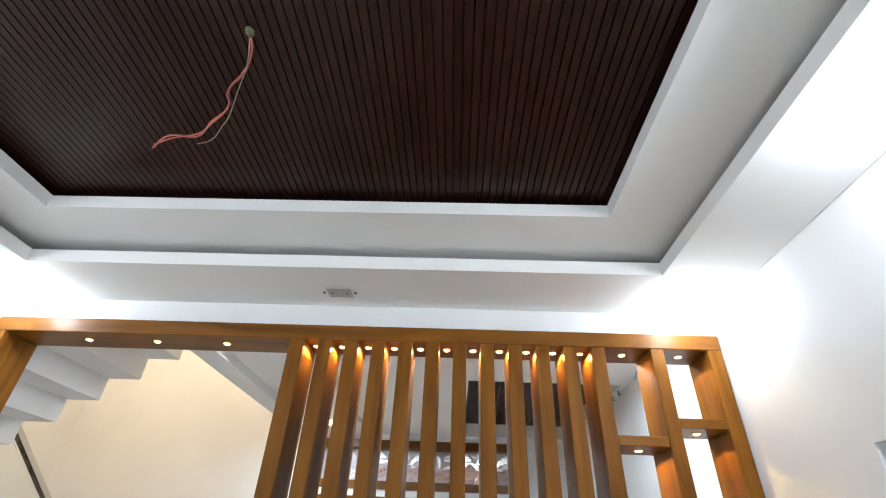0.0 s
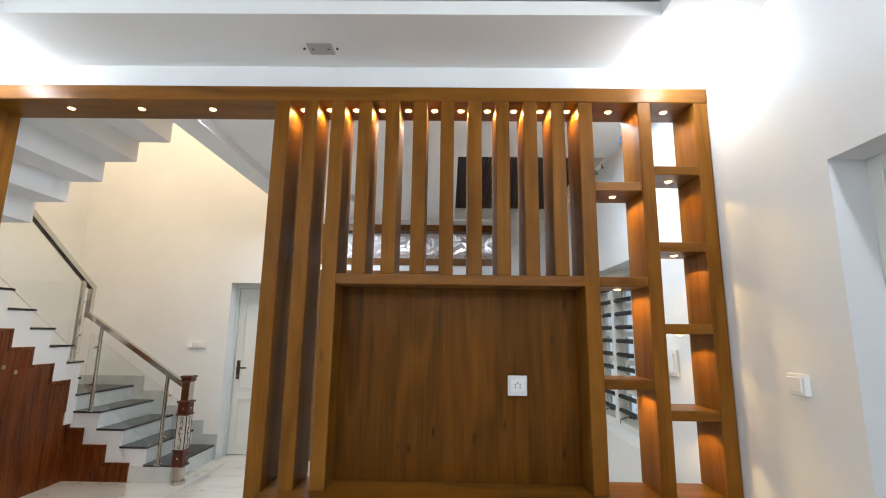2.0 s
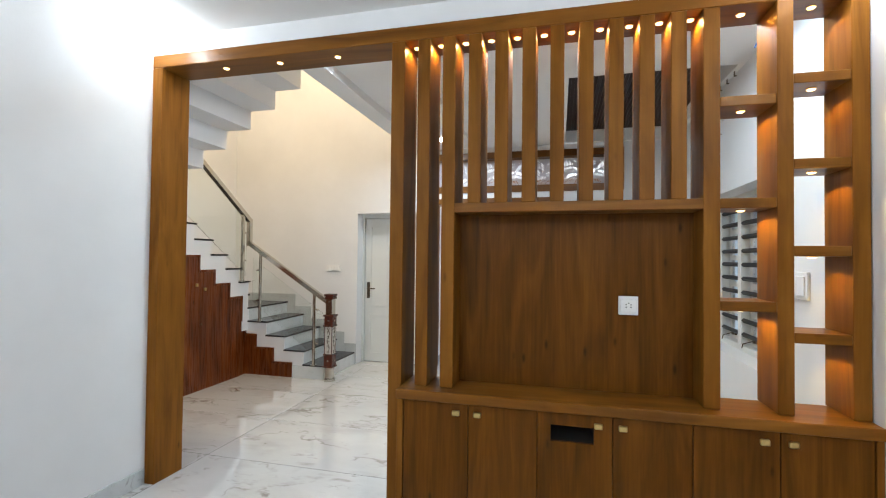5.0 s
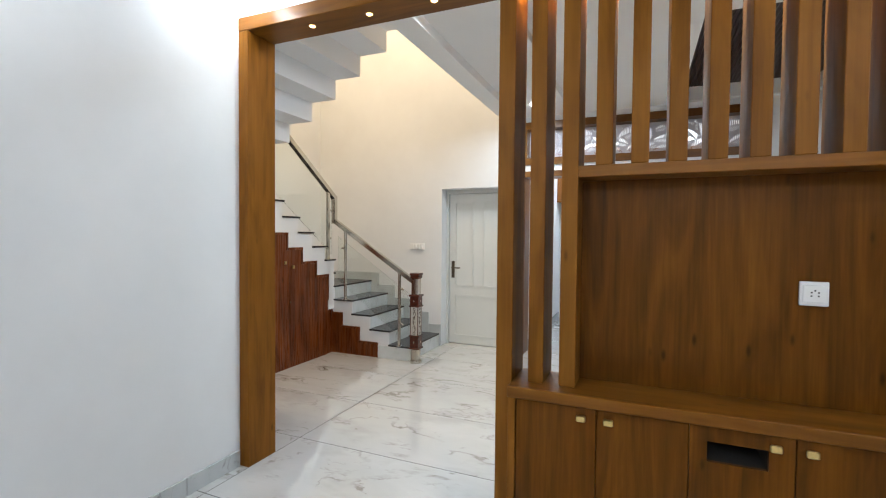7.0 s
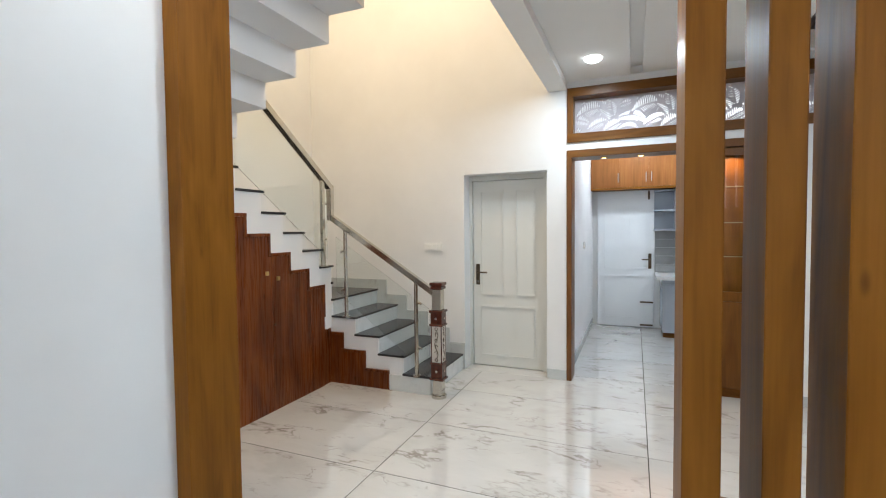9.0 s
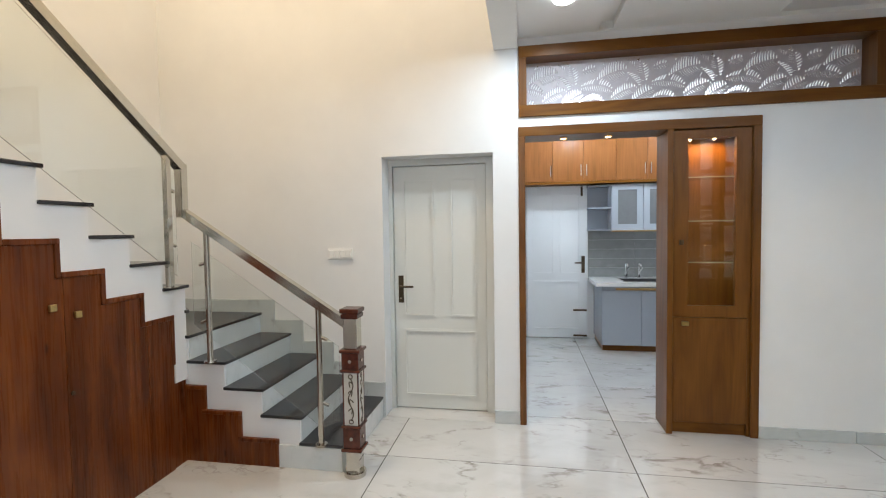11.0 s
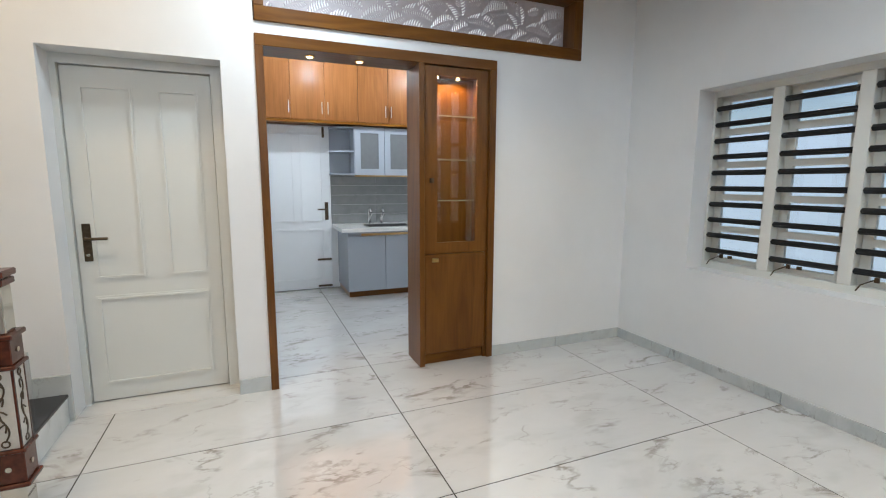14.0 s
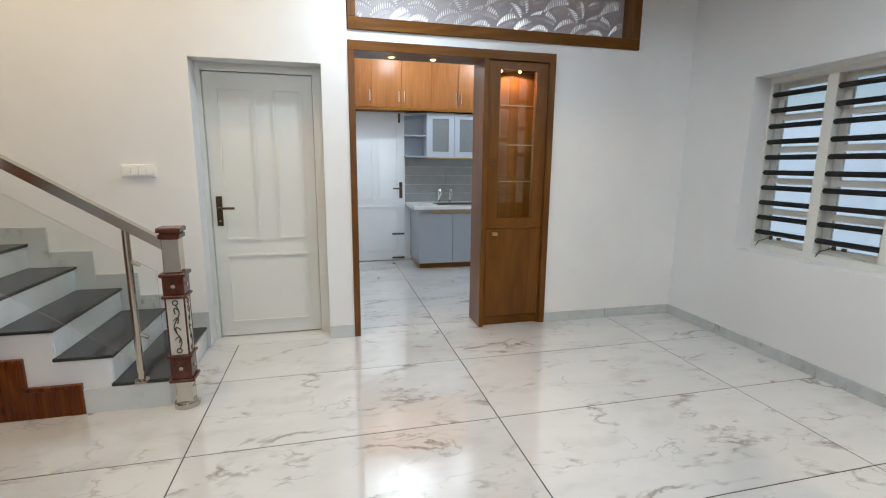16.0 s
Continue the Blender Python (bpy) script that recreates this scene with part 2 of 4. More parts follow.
pane_glass = glass("window_glass", (0.97, 0.98, 0.99))
mahogany = plain("newel_mahogany", (0.075, 0.016, 0.008), 0.22, 0.0, 0.4, 40)
mirror_steel = plain("polished_newel_steel", (0.62, 0.59, 0.54), 0.05, 1.0, 0.05, 20)
inlay = plain("newel_inlay", (0.54, 0.505, 0.45), 0.35, 0.0, 0.06, 50)
lamp_cool = glow("lamp_disc_white", (0.93, 0.97, 1.0), 14.0)
lamp_warm = glow("lamp_lens_warm", (1.0, 0.68, 0.28), 7.0)
trim_warm = plain("lamp_trim_brass", (0.55, 0.36, 0.16), 0.3, 1.0)
red_wire = plain("red_wire", (0.42, 0.10, 0.08), 0.5)
grey_wire = plain("grey_wire", (0.25, 0.2, 0.17), 0.5)
blue_wire = plain("blue_wire", (0.03, 0.12, 0.35), 0.5)
outside_wall = paint("neighbour_plaster", (0.54, 0.69, 0.84), 0.8, 0.06, 0.03, 20)
ground_mat = paint("yard_ground", (0.25, 0.23, 0.2), 0.9, 0.5, 0.15, 25)

# ---- builders ----


def bx(bm, a, b):
    """A box between two corners."""
    v = [bm.verts.new((x, y, z)) for x in (a[0], b[0]) for y in (a[1], b[1]) for z in (a[2], b[2])]
    for f in ((0, 1, 3, 2), (4, 6, 7, 5), (0, 4, 5, 1), (2, 3, 7, 6), (0, 2, 6, 4), (1, 5, 7, 3)):
        bm.faces.new([v[i] for i in f])


def soften(bm, r, seg=2):
    bmesh.ops.bevel(bm, geom=bm.edges[:], offset=r, segments=seg, affect="EDGES", profile=0.5)


def prism(bm, pts, axis, a, b):
    """A flat outline pushed along an axis from a to b. pts are the two other coordinates, in x, y, z order."""
    def at(p, v):
        return {"x": (v, *p), "y": (p[0], v, p[1]), "z": (*p, v)}[axis]
    lo, hi = [bm.verts.new(at(p, a)) for p in pts], [bm.verts.new(at(p, b)) for p in pts]
    bm.faces.new(lo), bm.faces.new(hi[::-1])
    for i in range(len(pts)):
        j = (i + 1) % len(pts)
        bm.faces.new((lo[i], lo[j], hi[j], hi[i]))
    bmesh.ops.recalc_face_normals(bm, faces=bm.faces[:])


def rod(bm, a, b, r, n=12):
    """A round rod between two points."""
    a, b = Vector(a), Vector(b)
    d = b - a
    m = Matrix.Translation((a + b) / 2) @ d.to_track_quat("Z", "Y").to_matrix().to_4x4()
    bmesh.ops.create_cone(bm, cap_ends=True, segments=n, radius1=r, radius2=r, depth=d.length, matrix=m)


def lens_dome(bm, top, r, deep=0.75):
    """A domed lens hanging below a point."""
    made = bmesh.ops.create_uvsphere(bm, u_segments=20, v_segments=10, radius=r, matrix=Matrix.Translation(top) @ Matrix.Diagonal((1, 1, deep, 1)))
    bmesh.ops.delete(bm, geom=[v for v in made["verts"] if v.co.z > top[2] + 1e-5], context="VERTS")


def bar(bm, a, b, w, h, roll=0.0):
    """A square bar between two points, w wide and h high."""
    a, b = Vector(a), Vector(b)
    d = b - a
    m = Matrix.Translation((a + b) / 2) @ d.to_track_quat("Z", "Y").to_matrix().to_4x4() @ Matrix.Rotation(roll, 4, "Z")
    bmesh.ops.create_cube(bm, size=1, matrix=m @ Matrix.Diagonal((w, h, d.length, 1)))


def finish(name, bm, mat, smooth=False):
    me = bpy.data.meshes.new(name)
    bmesh.ops.recalc_face_normals(bm, faces=bm.faces[:])
    bm.to_mesh(me)
    bm.free()
    me.materials.append(mat)
    if smooth:
        for p in me.polygons:
            p.use_smooth = len(p.vertices) == 4
    return new(name, me)


def part(name, bm, mat, parent=None, label="", smooth=False):
    ob = finish(name, bm, mat, smooth)
    if parent:
        ob.parent = parent
        root = parent if parent.type == "EMPTY" else parent.parent
        base = root.location if root else Vector()
        ob.matrix_parent_inverse = Matrix.Translation(-base) if parent.type == "EMPTY" else Matrix()
    if label:
        ob["label"] = label
    return ob


def block(name, a, b, mat, parent=None, r=0.002, label=""):
    bm = bmesh.new()
    bx(bm, a, b)
    if r:
        soften(bm, r, 1)
    return part(name, bm, mat, parent, label)


def thing(name, place, label, category, group=""):
    ob = new(name)
    ob.location = place
    ob.empty_display_size = 0.1
    bpy.context.view_layer.update()
    return tagged(ob, label, category, group)


def structure(name, boxes, mat, label, category, r=0.0):
    bm = bmesh.new()
    for a, b in boxes:
        bx(bm, a, b)
    ob = finish(name, bm, mat)
    return tagged(ob, label, category, kind="structure")


# ---- large structure ----
WIN1 = (4.543, 6.495, 0.74, 2.07)
WIN2 = (1.35, 2.91, 0.70, 2.15)
HIGH = 6.0
HOLE = (4.58, 6.455, 0.748, 2.058)             # the dining window's opening in the wall's face
structure("wall_east", [((RX, SOUTH - WALL, 0), (RX + WALL, WIN2[0], CEIL + 0.3)), ((RX, WIN2[0], 0), (RX + WALL, WIN2[1], WIN2[2])),
                        ((RX, WIN2[0], WIN2[3]), (RX + WALL, WIN2[1], CEIL + 0.3)), ((RX, WIN2[1], 0), (RX + WALL, PB - 0.006, CEIL + 0.3)),
                        ((RXD, PB - 0.006, 0), (RX + WALL, HOLE[0], CEIL + 0.3)),
                        ((RXD, HOLE[0], 0), (RX + WALL, HOLE[1], HOLE[2])), ((RXD, HOLE[0], HOLE[3]), (RX + WALL, HOLE[1], CEIL + 0.3)),
                        ((RXD, HOLE[1], 0), (RX + WALL, 10.4, CEIL + 0.3))],
          white_wall, "white painted wall with two barred windows", "wall")
structure("wall_south", [((LX - WALL, SOUTH - WALL, 0), (RX, SOUTH, CEIL + 0.3))], white_wall, "plain white painted wall", "wall")
structure("wall_west", [((LX - WALL, SOUTH, 0), (LX, PY, CEIL + 0.3))], white_wall, "plain white painted sitting room wall", "wall")
structure("wall_partition", [((SX - WALL, PY, 0), (LX, PB, HIGH)), ((LX, PY + 0.02, 2.822), (RX, PB - 0.01, CEIL + 0.3))], white_wall,
          "white wall and lintel round the wooden partition", "wall")
structure("wall_stair", [((SX - WALL, PB, 0), (SX, BY + WALL, HIGH))], white_wall, "tall white stairwell wall", "wall")
DX0, DX1, DTOP = -2.58, -1.695, 2.105
KX0, KX1, KTOP = -1.50, 0.171, 2.28
JX0, JX1, JZ0, JZ1 = -1.495, 0.93, 2.355, 2.88
structure("wall_back", [((SX, BY, 0), (DX0, BY + WALL, HIGH)), ((DX0, BY, DTOP), (DX1, BY + WALL, HIGH)), ((DX1, BY, 0), (KX0, BY + WALL, HIGH)),
                        ((KX0, BY, KTOP), (JX1, BY + WALL, JZ0)), ((KX0, BY, JZ1), (JX1, BY + WALL, 3.2)), ((JX1, BY, 0), (RXD, BY + WALL, 3.2)),
                        ((KX1, BY, 0), (JX1, BY + WALL, KTOP))],
          white_wall, "tall white painted wall with a door and kitchen opening", "wall")
structure("wall_upper", [((-1.68, PB, 3.2), (-1.5, BY, HIGH))], white_wall, "white wall of the upper floor over the beam", "wall")
structure("ceiling_stairwell", [((SX - WALL, PY, HIGH), (-1.5, BY + WALL, HIGH + 0.15))], white_ceil, "white stairwell ceiling", "ceiling")
structure("wall_kitchen", [((-1.72, BY + WALL, 0), (-1.50, 10.12, CEIL + 0.3)), ((-1.72, 10.12, 0), (RX, 10.35, CEIL + 0.3))], white_wall,
          "white painted kitchen walls", "wall")
structure("ceiling_kitchen", [((-1.5, BY + WALL, CEIL), (RX, 10.12, CEIL + 0.1))], white_ceil, "flat white kitchen ceiling", "ceiling")
# sitting room: ceiling band, second ring, grooved wood panel
TX0, TX1, TY0, TY1 = -2.055, 1.122, -0.75, 3.19
UX0, UX1, UY0, UY1 = -1.785, 0.805, -0.45, 2.893


def ring(x0, x1, y0, y1, X0, X1, Y0, Y1, z0, z1):
    return [((X0, Y0, z0), (x0, Y1, z1)), ((x1, Y0, z0), (X1, Y1, z1)), ((x0, Y0, z0), (x1, y0, z1)), ((x0, y1, z0), (x1, Y1, z1))]


structure("ceiling_sitting", ring(TX0, TX1, TY0, TY1, LX + 0.006, RX - 0.006, SOUTH, PY + 0.02, CEIL, CEIL + 0.07)
          + ring(UX0, UX1, UY0, UY1, LX, RX, SOUTH, PY + 0.02, 3.065, 3.13), white_ceil, "white stepped tray ceiling", "ceiling")
# near-black sheet above the slats, its colour standing in for groove shade
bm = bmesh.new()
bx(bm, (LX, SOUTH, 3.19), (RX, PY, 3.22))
tagged(finish("ceiling_backing", bm, ceil_back), "near-black board painting the shade between the ceiling slats", "ceiling", kind="structure")
bm = bmesh.new()
x = UX0 - 0.12
while x < UX1 + 0.12:
    bx(bm, (x, UY0 - 0.12, 3.165), (x + 0.0265, UY1 + 0.12, 3.19))
    x += 0.0325
tagged(finish("ceiling_slats", bm, ceil_wood), "dark brown grooved wooden ceiling panel in the tray", "ceiling", kind="structure")
# dining room ceiling: slot and dark panel
QX0, QX1, QY0, QY1 = 0.235, 1.44, 4.92, 7.04
structure("ceiling_dining", [((-1.50, PB - 0.01, CEIL), (-0.92, BY, CEIL + 0.1)), ((-0.92, 7.09, CEIL), (-0.82, BY, CEIL + 0.1)), ((-0.92, PB - 0.01, CEIL), (-0.82, 4.3, CEIL + 0.1)),
                             ((-0.92, 4.3, CEIL + 0.06), (-0.82, 7.09, CEIL + 0.1))]
          + ring(QX0, QX1, QY0, QY1, -0.82, RXD, PB - 0.01, BY, CEIL, CEIL + 0.145), white_ceil, "white dining room ceiling with a long slot", "ceiling")
bm = bmesh.new()
bx(bm, (QX0 - 0.05, QY0 - 0.05, 3.11), (QX1 + 0.05, QY1 + 0.05, 3.13))
x = QX0
while x < QX1:
    bx(bm, (x, QY0 - 0.03, 3.092), (x + 0.0265, QY1 + 0.03, 3.11))
    x += 0.0325
tagged(finish("ceiling_panel", bm, ceil_wood), "dark wooden panel set into the dining room ceiling", "ceiling", kind="structure")
structure("beam", [((-1.68, PB, 2.873), (-1.50, BY, 3.2))], white_ceil, "white painted beam at the stairwell edge", "beam")
# outdoors
structure("ground", [((RX + WALL, -60, -0.45), (80, 80, -0.4))], ground_mat, "bare yard ground outside the windows", "ground")
structure("backdrop", [((4.6, -6, -0.4), (4.8, 18, 2.15))], outside_wall, "pale plastered boundary wall outside", "wall")

# ---- stairs ----
RISE = 0.168
stair = thing("staircase", (-3.3, 6.25, 0), "white staircase with black granite treads turning up three flights", "staircase")
risers1 = [-2.62, -2.885, -3.15, -3.41, -3.675]
bm = bmesh.new()
pts = [(-2.62, 0)]
for k, x in enumerate(risers1):
    pts += [(x, k * RISE), (x, (k + 1) * RISE - 0.02)]
pts = pts[1:] + [(SX, 5 * RISE - 0.02), (SX, 0)]
prism(bm, pts, "y", 6.25, BY)
part("lower_flight", bm, stair_paint, stair)
YR = [6.25, 6.06, 5.825, 5.58, 5.33, 5.07, 4.85]
# the winder, then the second flight
bm = bmesh.new()
prism(bm, [(-3.69, 6.25), (SX, 6.25), (SX, BY), (SX + 0.04, BY)], "z", 5 * RISE - 0.02, 6 * RISE - 0.02)
part("winder", bm, stair_paint, stair)
bm = bmesh.new()
pts = [(6.25, 0.55)]
for k in range(6):
    pts += [(YR[k], (7 + k) * RISE - 0.02), (YR[k + 1], (7 + k) * RISE - 0.02)]
pts += [(4.85, 1.828), (4.92, 1.828), (4.92, 1.66), (5.17, 1.66), (5.17, 1.50), (5.42, 1.50), (5.42, 1.335), (5.66, 1.335), (5.66, 1.17), (5.91, 1.17), (5.91, 0.995), (6.14, 0.995), (6.14, 0.55)]
prism(bm, pts, "x", SX, -3.68)
part("middle_flight", bm, stair_paint, stair)
block("upper_landing", (SX, PB, 1.828), (-3.682, 4.849, 2.138), stair_paint, stair)
# third flight: folded plate, sawtooth below
bm = bmesh.new()
low, high = [], []
for k in range(7):
    x, z = -3.413 + 0.258 * k, 2.16 + 0.1715 * k
    low += [(x - (0.258 if k else 0.26), z), (x, z)]
    high += [(x - 0.258 - 0.13, z + 0.14), (x - 0.13, z + 0.14)]
prism(bm, low + high[::-1], "y", PB, 4.85)
part("upper_flight", bm, stair_paint, stair)
for k, x in enumerate(risers1):
    if k < 4:
        block("tread", (risers1[k + 1] - 0.005, 6.235, (k + 1) * RISE - 0.02), (x + 0.022, BY - 0.002, (k + 1) * RISE), granite, stair, 0.004, "polished black granite tread")
    block("riser", (x - 0.002, 6.262, k * RISE + 0.001), (x + 0.006, BY - 0.002, (k + 1) * RISE - 0.021), riser_marble, stair, 0.001, "white marble riser")
bm = bmesh.new()
prism(bm, [(-3.653, 6.235), (-3.69, 6.235), (SX + 0.05, BY - 0.003), (-3.653, BY - 0.003)], "z", 5 * RISE - 0.02, 5 * RISE)
part("tread", bm, granite, stair, "polished black granite winder tread")
bm = bmesh.new()
prism(bm, [(-3.665, 6.262), (-3.665, 6.238), (SX + 0.002, 6.238), (SX + 0.002, BY - 0.004), (SX + 0.03, BY - 0.004)], "z", 6 * RISE - 0.02, 6 * RISE)
part("tread", bm, granite, stair, "polished black granite winder tread")
for k in range(6):
    block("tread", (SX + 0.002, YR[k + 1] - 0.004, (7 + k) * RISE - 0.02), (-3.662, YR[k] + 0.022, (7 + k) * RISE), granite, stair, 0.004, "polished black granite tread")
for x0, x1, z in ((SX, -3.54, 0.947), (-3.54, -3.285, 0.777), (-3.285, -3.02, 0.605), (-3.02, -2.76, 0.44), (-2.76, DX0 - 0.0, 0.283)):
    block("stair_skirting", (x0 + 0.001, BY - 0.014, max(0.0, z - 0.31)), (x1, BY - 0.001, z), skirt_marble, stair, 0.001, "grey marble stepped skirting")
block("base_plinth", (-3.03, 6.238, 0), (-2.60, 6.249, 0.146), riser_marble, stair, 0.001, "white marble plinth slab")
block("base_end", (-2.612, 6.24, 0), (-2.604, BY - 0.002, 0.146), riser_marble, stair, 0.001, "white marble plinth slab")

# wooden cladding with cupboard doors below the stairs
under = thing("understair_cupboard", (-3.69, 5.6, 0), "dark red-brown laminate cupboard stepped to fit under the stairs", "cupboard")
bm = bmesh.new()
prism(bm, [(4.92, 0), (4.92, 1.66), (5.17, 1.66), (5.17, 1.50), (5.42, 1.50), (5.42, 1.335), (5.66, 1.335), (5.66, 1.17), (5.91, 1.17), (5.91, 0.995), (6.14, 0.995),
           (6.14, 0.70), (6.24, 0.70), (6.24, 0)], "x", SX + 0.01, -3.69)
part("carcass", bm, red_z, under)
rim = [(4.92, 1.66, 5.17), (5.17, 1.50, 5.42), (5.42, 1.335, 5.66), (5.66, 1.17, 5.91), (5.91, 0.995, 6.14)]
for i, (y0, z, y1) in enumerate(rim):
    block("top_rail", (-3.69, y0, z - 0.028), (-3.672, y1, z), red_z, under, 0.002)
    low_z = rim[i + 1][1] if i < 4 else 0.70
    block("side_rail", (-3.69, y1 - 0.028, low_z - 0.026), (-3.673, y1, z - 0.028), red_z, under, 0.002)
for outline, knob_at in (([(4.925, 0), (4.925, 1.63), (5.14, 1.63), (5.14, 1.47), (5.39, 1.47), (5.39, 1.305), (5.4285, 1.305), (5.4285, 0)], (5.352, 1.152)),
                         ([(5.4315, 0), (5.4315, 1.305), (5.63, 1.305), (5.63, 1.14), (5.88, 1.14), (5.88, 0.965), (5.926, 0.965), (5.926, 0)], (5.477, 1.100)),
                         ([(5.930, 0), (5.930, 0.965), (6.112, 0.965), (6.112, 0)], None)):
    bm = bmesh.new()
    prism(bm, outline, "x", -3.69, -3.679)
    leaf = part("cupboard_door", bm, red_z, under)
    if knob_at:
        y, z = knob_at
        block("knob", (-3.679, y, z), (-3.66, y + 0.032, z + 0.034), brass, leaf, 0.003, "square brass knob")
bm = bmesh.new()
rod(bm, (-3.680, 5.455, 0.73), (-3.672, 5.455, 0.73), 0.011, 12)
part("lock", bm, bronze, under, "small round lock")
bm = bmesh.new()
prism(bm, [(-3.6895, 0), (-3.6895, 0.51), (-3.54, 0.51), (-3.54, 0.35), (-3.288, 0.35), (-3.288, 0.182), (-3.03, 0.182), (-3.03, 0)], "y", 6.232, 6.246)
part("lower_panel", bm, red_z, under)
for x0, x1, z in ((-3.672, -3.54, 0.51), (-3.565, -3.288, 0.35), (-3.312, -3.03, 0.182)):
    block("top_rail", (x0, 6.222, z - 0.024), (x1, 6.234, z), red_z, under, 0.002)

# railing: square steel handrail, posts, glass
rail = thing("stair_railing", (-3.1, 6.23, 0.17), "brushed steel handrail with posts and clear glass panels", "railing")
RY = 6.225
bm = bmesh.new()
bar(bm, (-2.51, RY, 0.925), (-3.655, RY, 1.655), 0.055, 0.05)
part("handrail", bm, steel, rail)
bm = bmesh.new()
bar(bm, (-3.66, RY, 1.62), (-3.66, RY, 1.965), 0.052, 0.052)
part("handrail_knee", bm, steel, rail)
bm = bmesh.new()
bar(bm, (-3.66, RY, 1.94), (-3.66, 4.9, 2.875), 0.055, 0.05)
part("handrail_upper", bm, steel, rail)
for p, z0, z1 in (((-2.73, RY), RISE, 1.06), ((-3.49, RY), 4 * RISE, 1.53), ((-3.66, 6.10), 7 * RISE, 2.0), ((-3.66, 4.93), 12 * RISE, 2.83)):
    bm = bmesh.new()
    if p[0] > -3.6:
        rod(bm, (*p, z0), (*p, z1 - 0.01), 0.019, 14)
        rod(bm, (*p, z0), (*p, z0 + 0.012), 0.038, 16)
    else:
        bar(bm, (*p, z0), (*p, z1), 0.035, 0.035)
        bx(bm, (p[0] - 0.035, p[1] - 0.035, z0), (p[0] + 0.035, p[1] + 0.035, z0 + 0.008))
    post = part("rail_post", bm, steel, rail)
    for zz in (z0 + 0.28, z1 - 0.20):
        bm = bmesh.new()
        d = (0.05, 0.0) if p[0] > -3.6 else (0.0, 0.05)
        rod(bm, (p[0], p[1], zz), (p[0] + 0.055 * (1 if p[0] > -3 else -1) * (1 if d[0] else 0), p[1] + (0.055 if d[1] else 0), zz - 0.02), 0.011, 10)
        part("glass_clamp", bm, steel, post)


def slab_glass(name, pts, axis, a, b, parent):
    bm = bmesh.new()
    prism(bm, pts, axis, a, b)
    ob = part(name, bm, clear_glass, parent, "clear glass panel")
    ob.visible_shadow = False
    return ob


slab_glass("glass_panel", [(-2.60, 0.33), (-2.60, 0.80), (-3.60, 1.46), (-3.60, 0.92), (-2.72, 0.28)], "y", RY - 0.002, RY + 0.002, rail)
slab_glass("glass_panel", [(6.17, 1.24), (6.17, 1.915), (4.9, 2.79), (4.9, 2.13)], "x", -3.663, -3.659, rail)

# newel post
newel = thing("newel_post", (-2.51, 6.225, 0), "steel and mahogany newel post with carved inlay panel", "newel post")


def square_part(name, z0, z1, w, mat, r=0.003, parent=newel, label=""):
    return block(name, (-2.51 - w, 6.225 - w, z0), (-2.51 + w, 6.225 + w, z1), mat, parent, r, label)


bm = bmesh.new()
rod(bm, (-2.51, 6.225, 0), (-2.51, 6.225, 0.028), 0.068, 28)
rod(bm, (-2.51, 6.225, 0.028), (-2.51, 6.225, 0.036), 0.058, 28)
part("base_ring", bm, steel, newel)
square_part("foot", 0.03, 0.165, 0.043, mirror_steel, 0.004)
square_part("lower_moulding", 0.165, 0.185, 0.066, mahogany, 0.005)
lower = square_part("lower_block", 0.185, 0.31, 0.054, mahogany)
square_part("moulding", 0.31, 0.328, 0.064, mahogany, 0.005)
core = square_part("inlay_panel", 0.328, 0.655, 0.049, inlay, 0.002, newel, "pale panel with dark scroll carving")
square_part("moulding", 0.655, 0.673, 0.064, mahogany, 0.005)
upper = square_part("upper_block", 0.673, 0.775, 0.054, mahogany)
square_part("upper_moulding", 0.775, 0.797, 0.066, mahogany, 0.005)
square_part("neck", 0.797, 0.985, 0.043, mirror_steel, 0.004)
square_part("cap", 0.985, 1.012, 0.054, mahogany, 0.004)
square_part("cap_top", 1.018, 1.045, 0.06, mahogany, 0.005)
square_part("cap_groove", 1.012, 1.018, 0.046, mahogany, 0.0)
for u in (-1, 1):
    for v in (-1, 1):
        block("corner_bead", (-2.51 + u * 0.047 - 0.004, 6.225 + v * 0.047 - 0.004, 0.328), (-2.51 + u * 0.047 + 0.004, 6.225 + v * 0.047 + 0.004, 0.655), mahogany, core, 0.0, "dark corner bead")
for blk, z in ((lower, 0.247), (upper, 0.724)):
    for d in ((0, -1), (1, 0)):
        bm = bmesh.new()
        c = Vector((-2.51, 6.225, z)) + Vector((*d, 0)) * 0.052
        rod(bm, c, c + Vector((*d, 0)) * 0.006, 0.011, 14)
        part("stud", bm, steel, blk, "small steel stud")


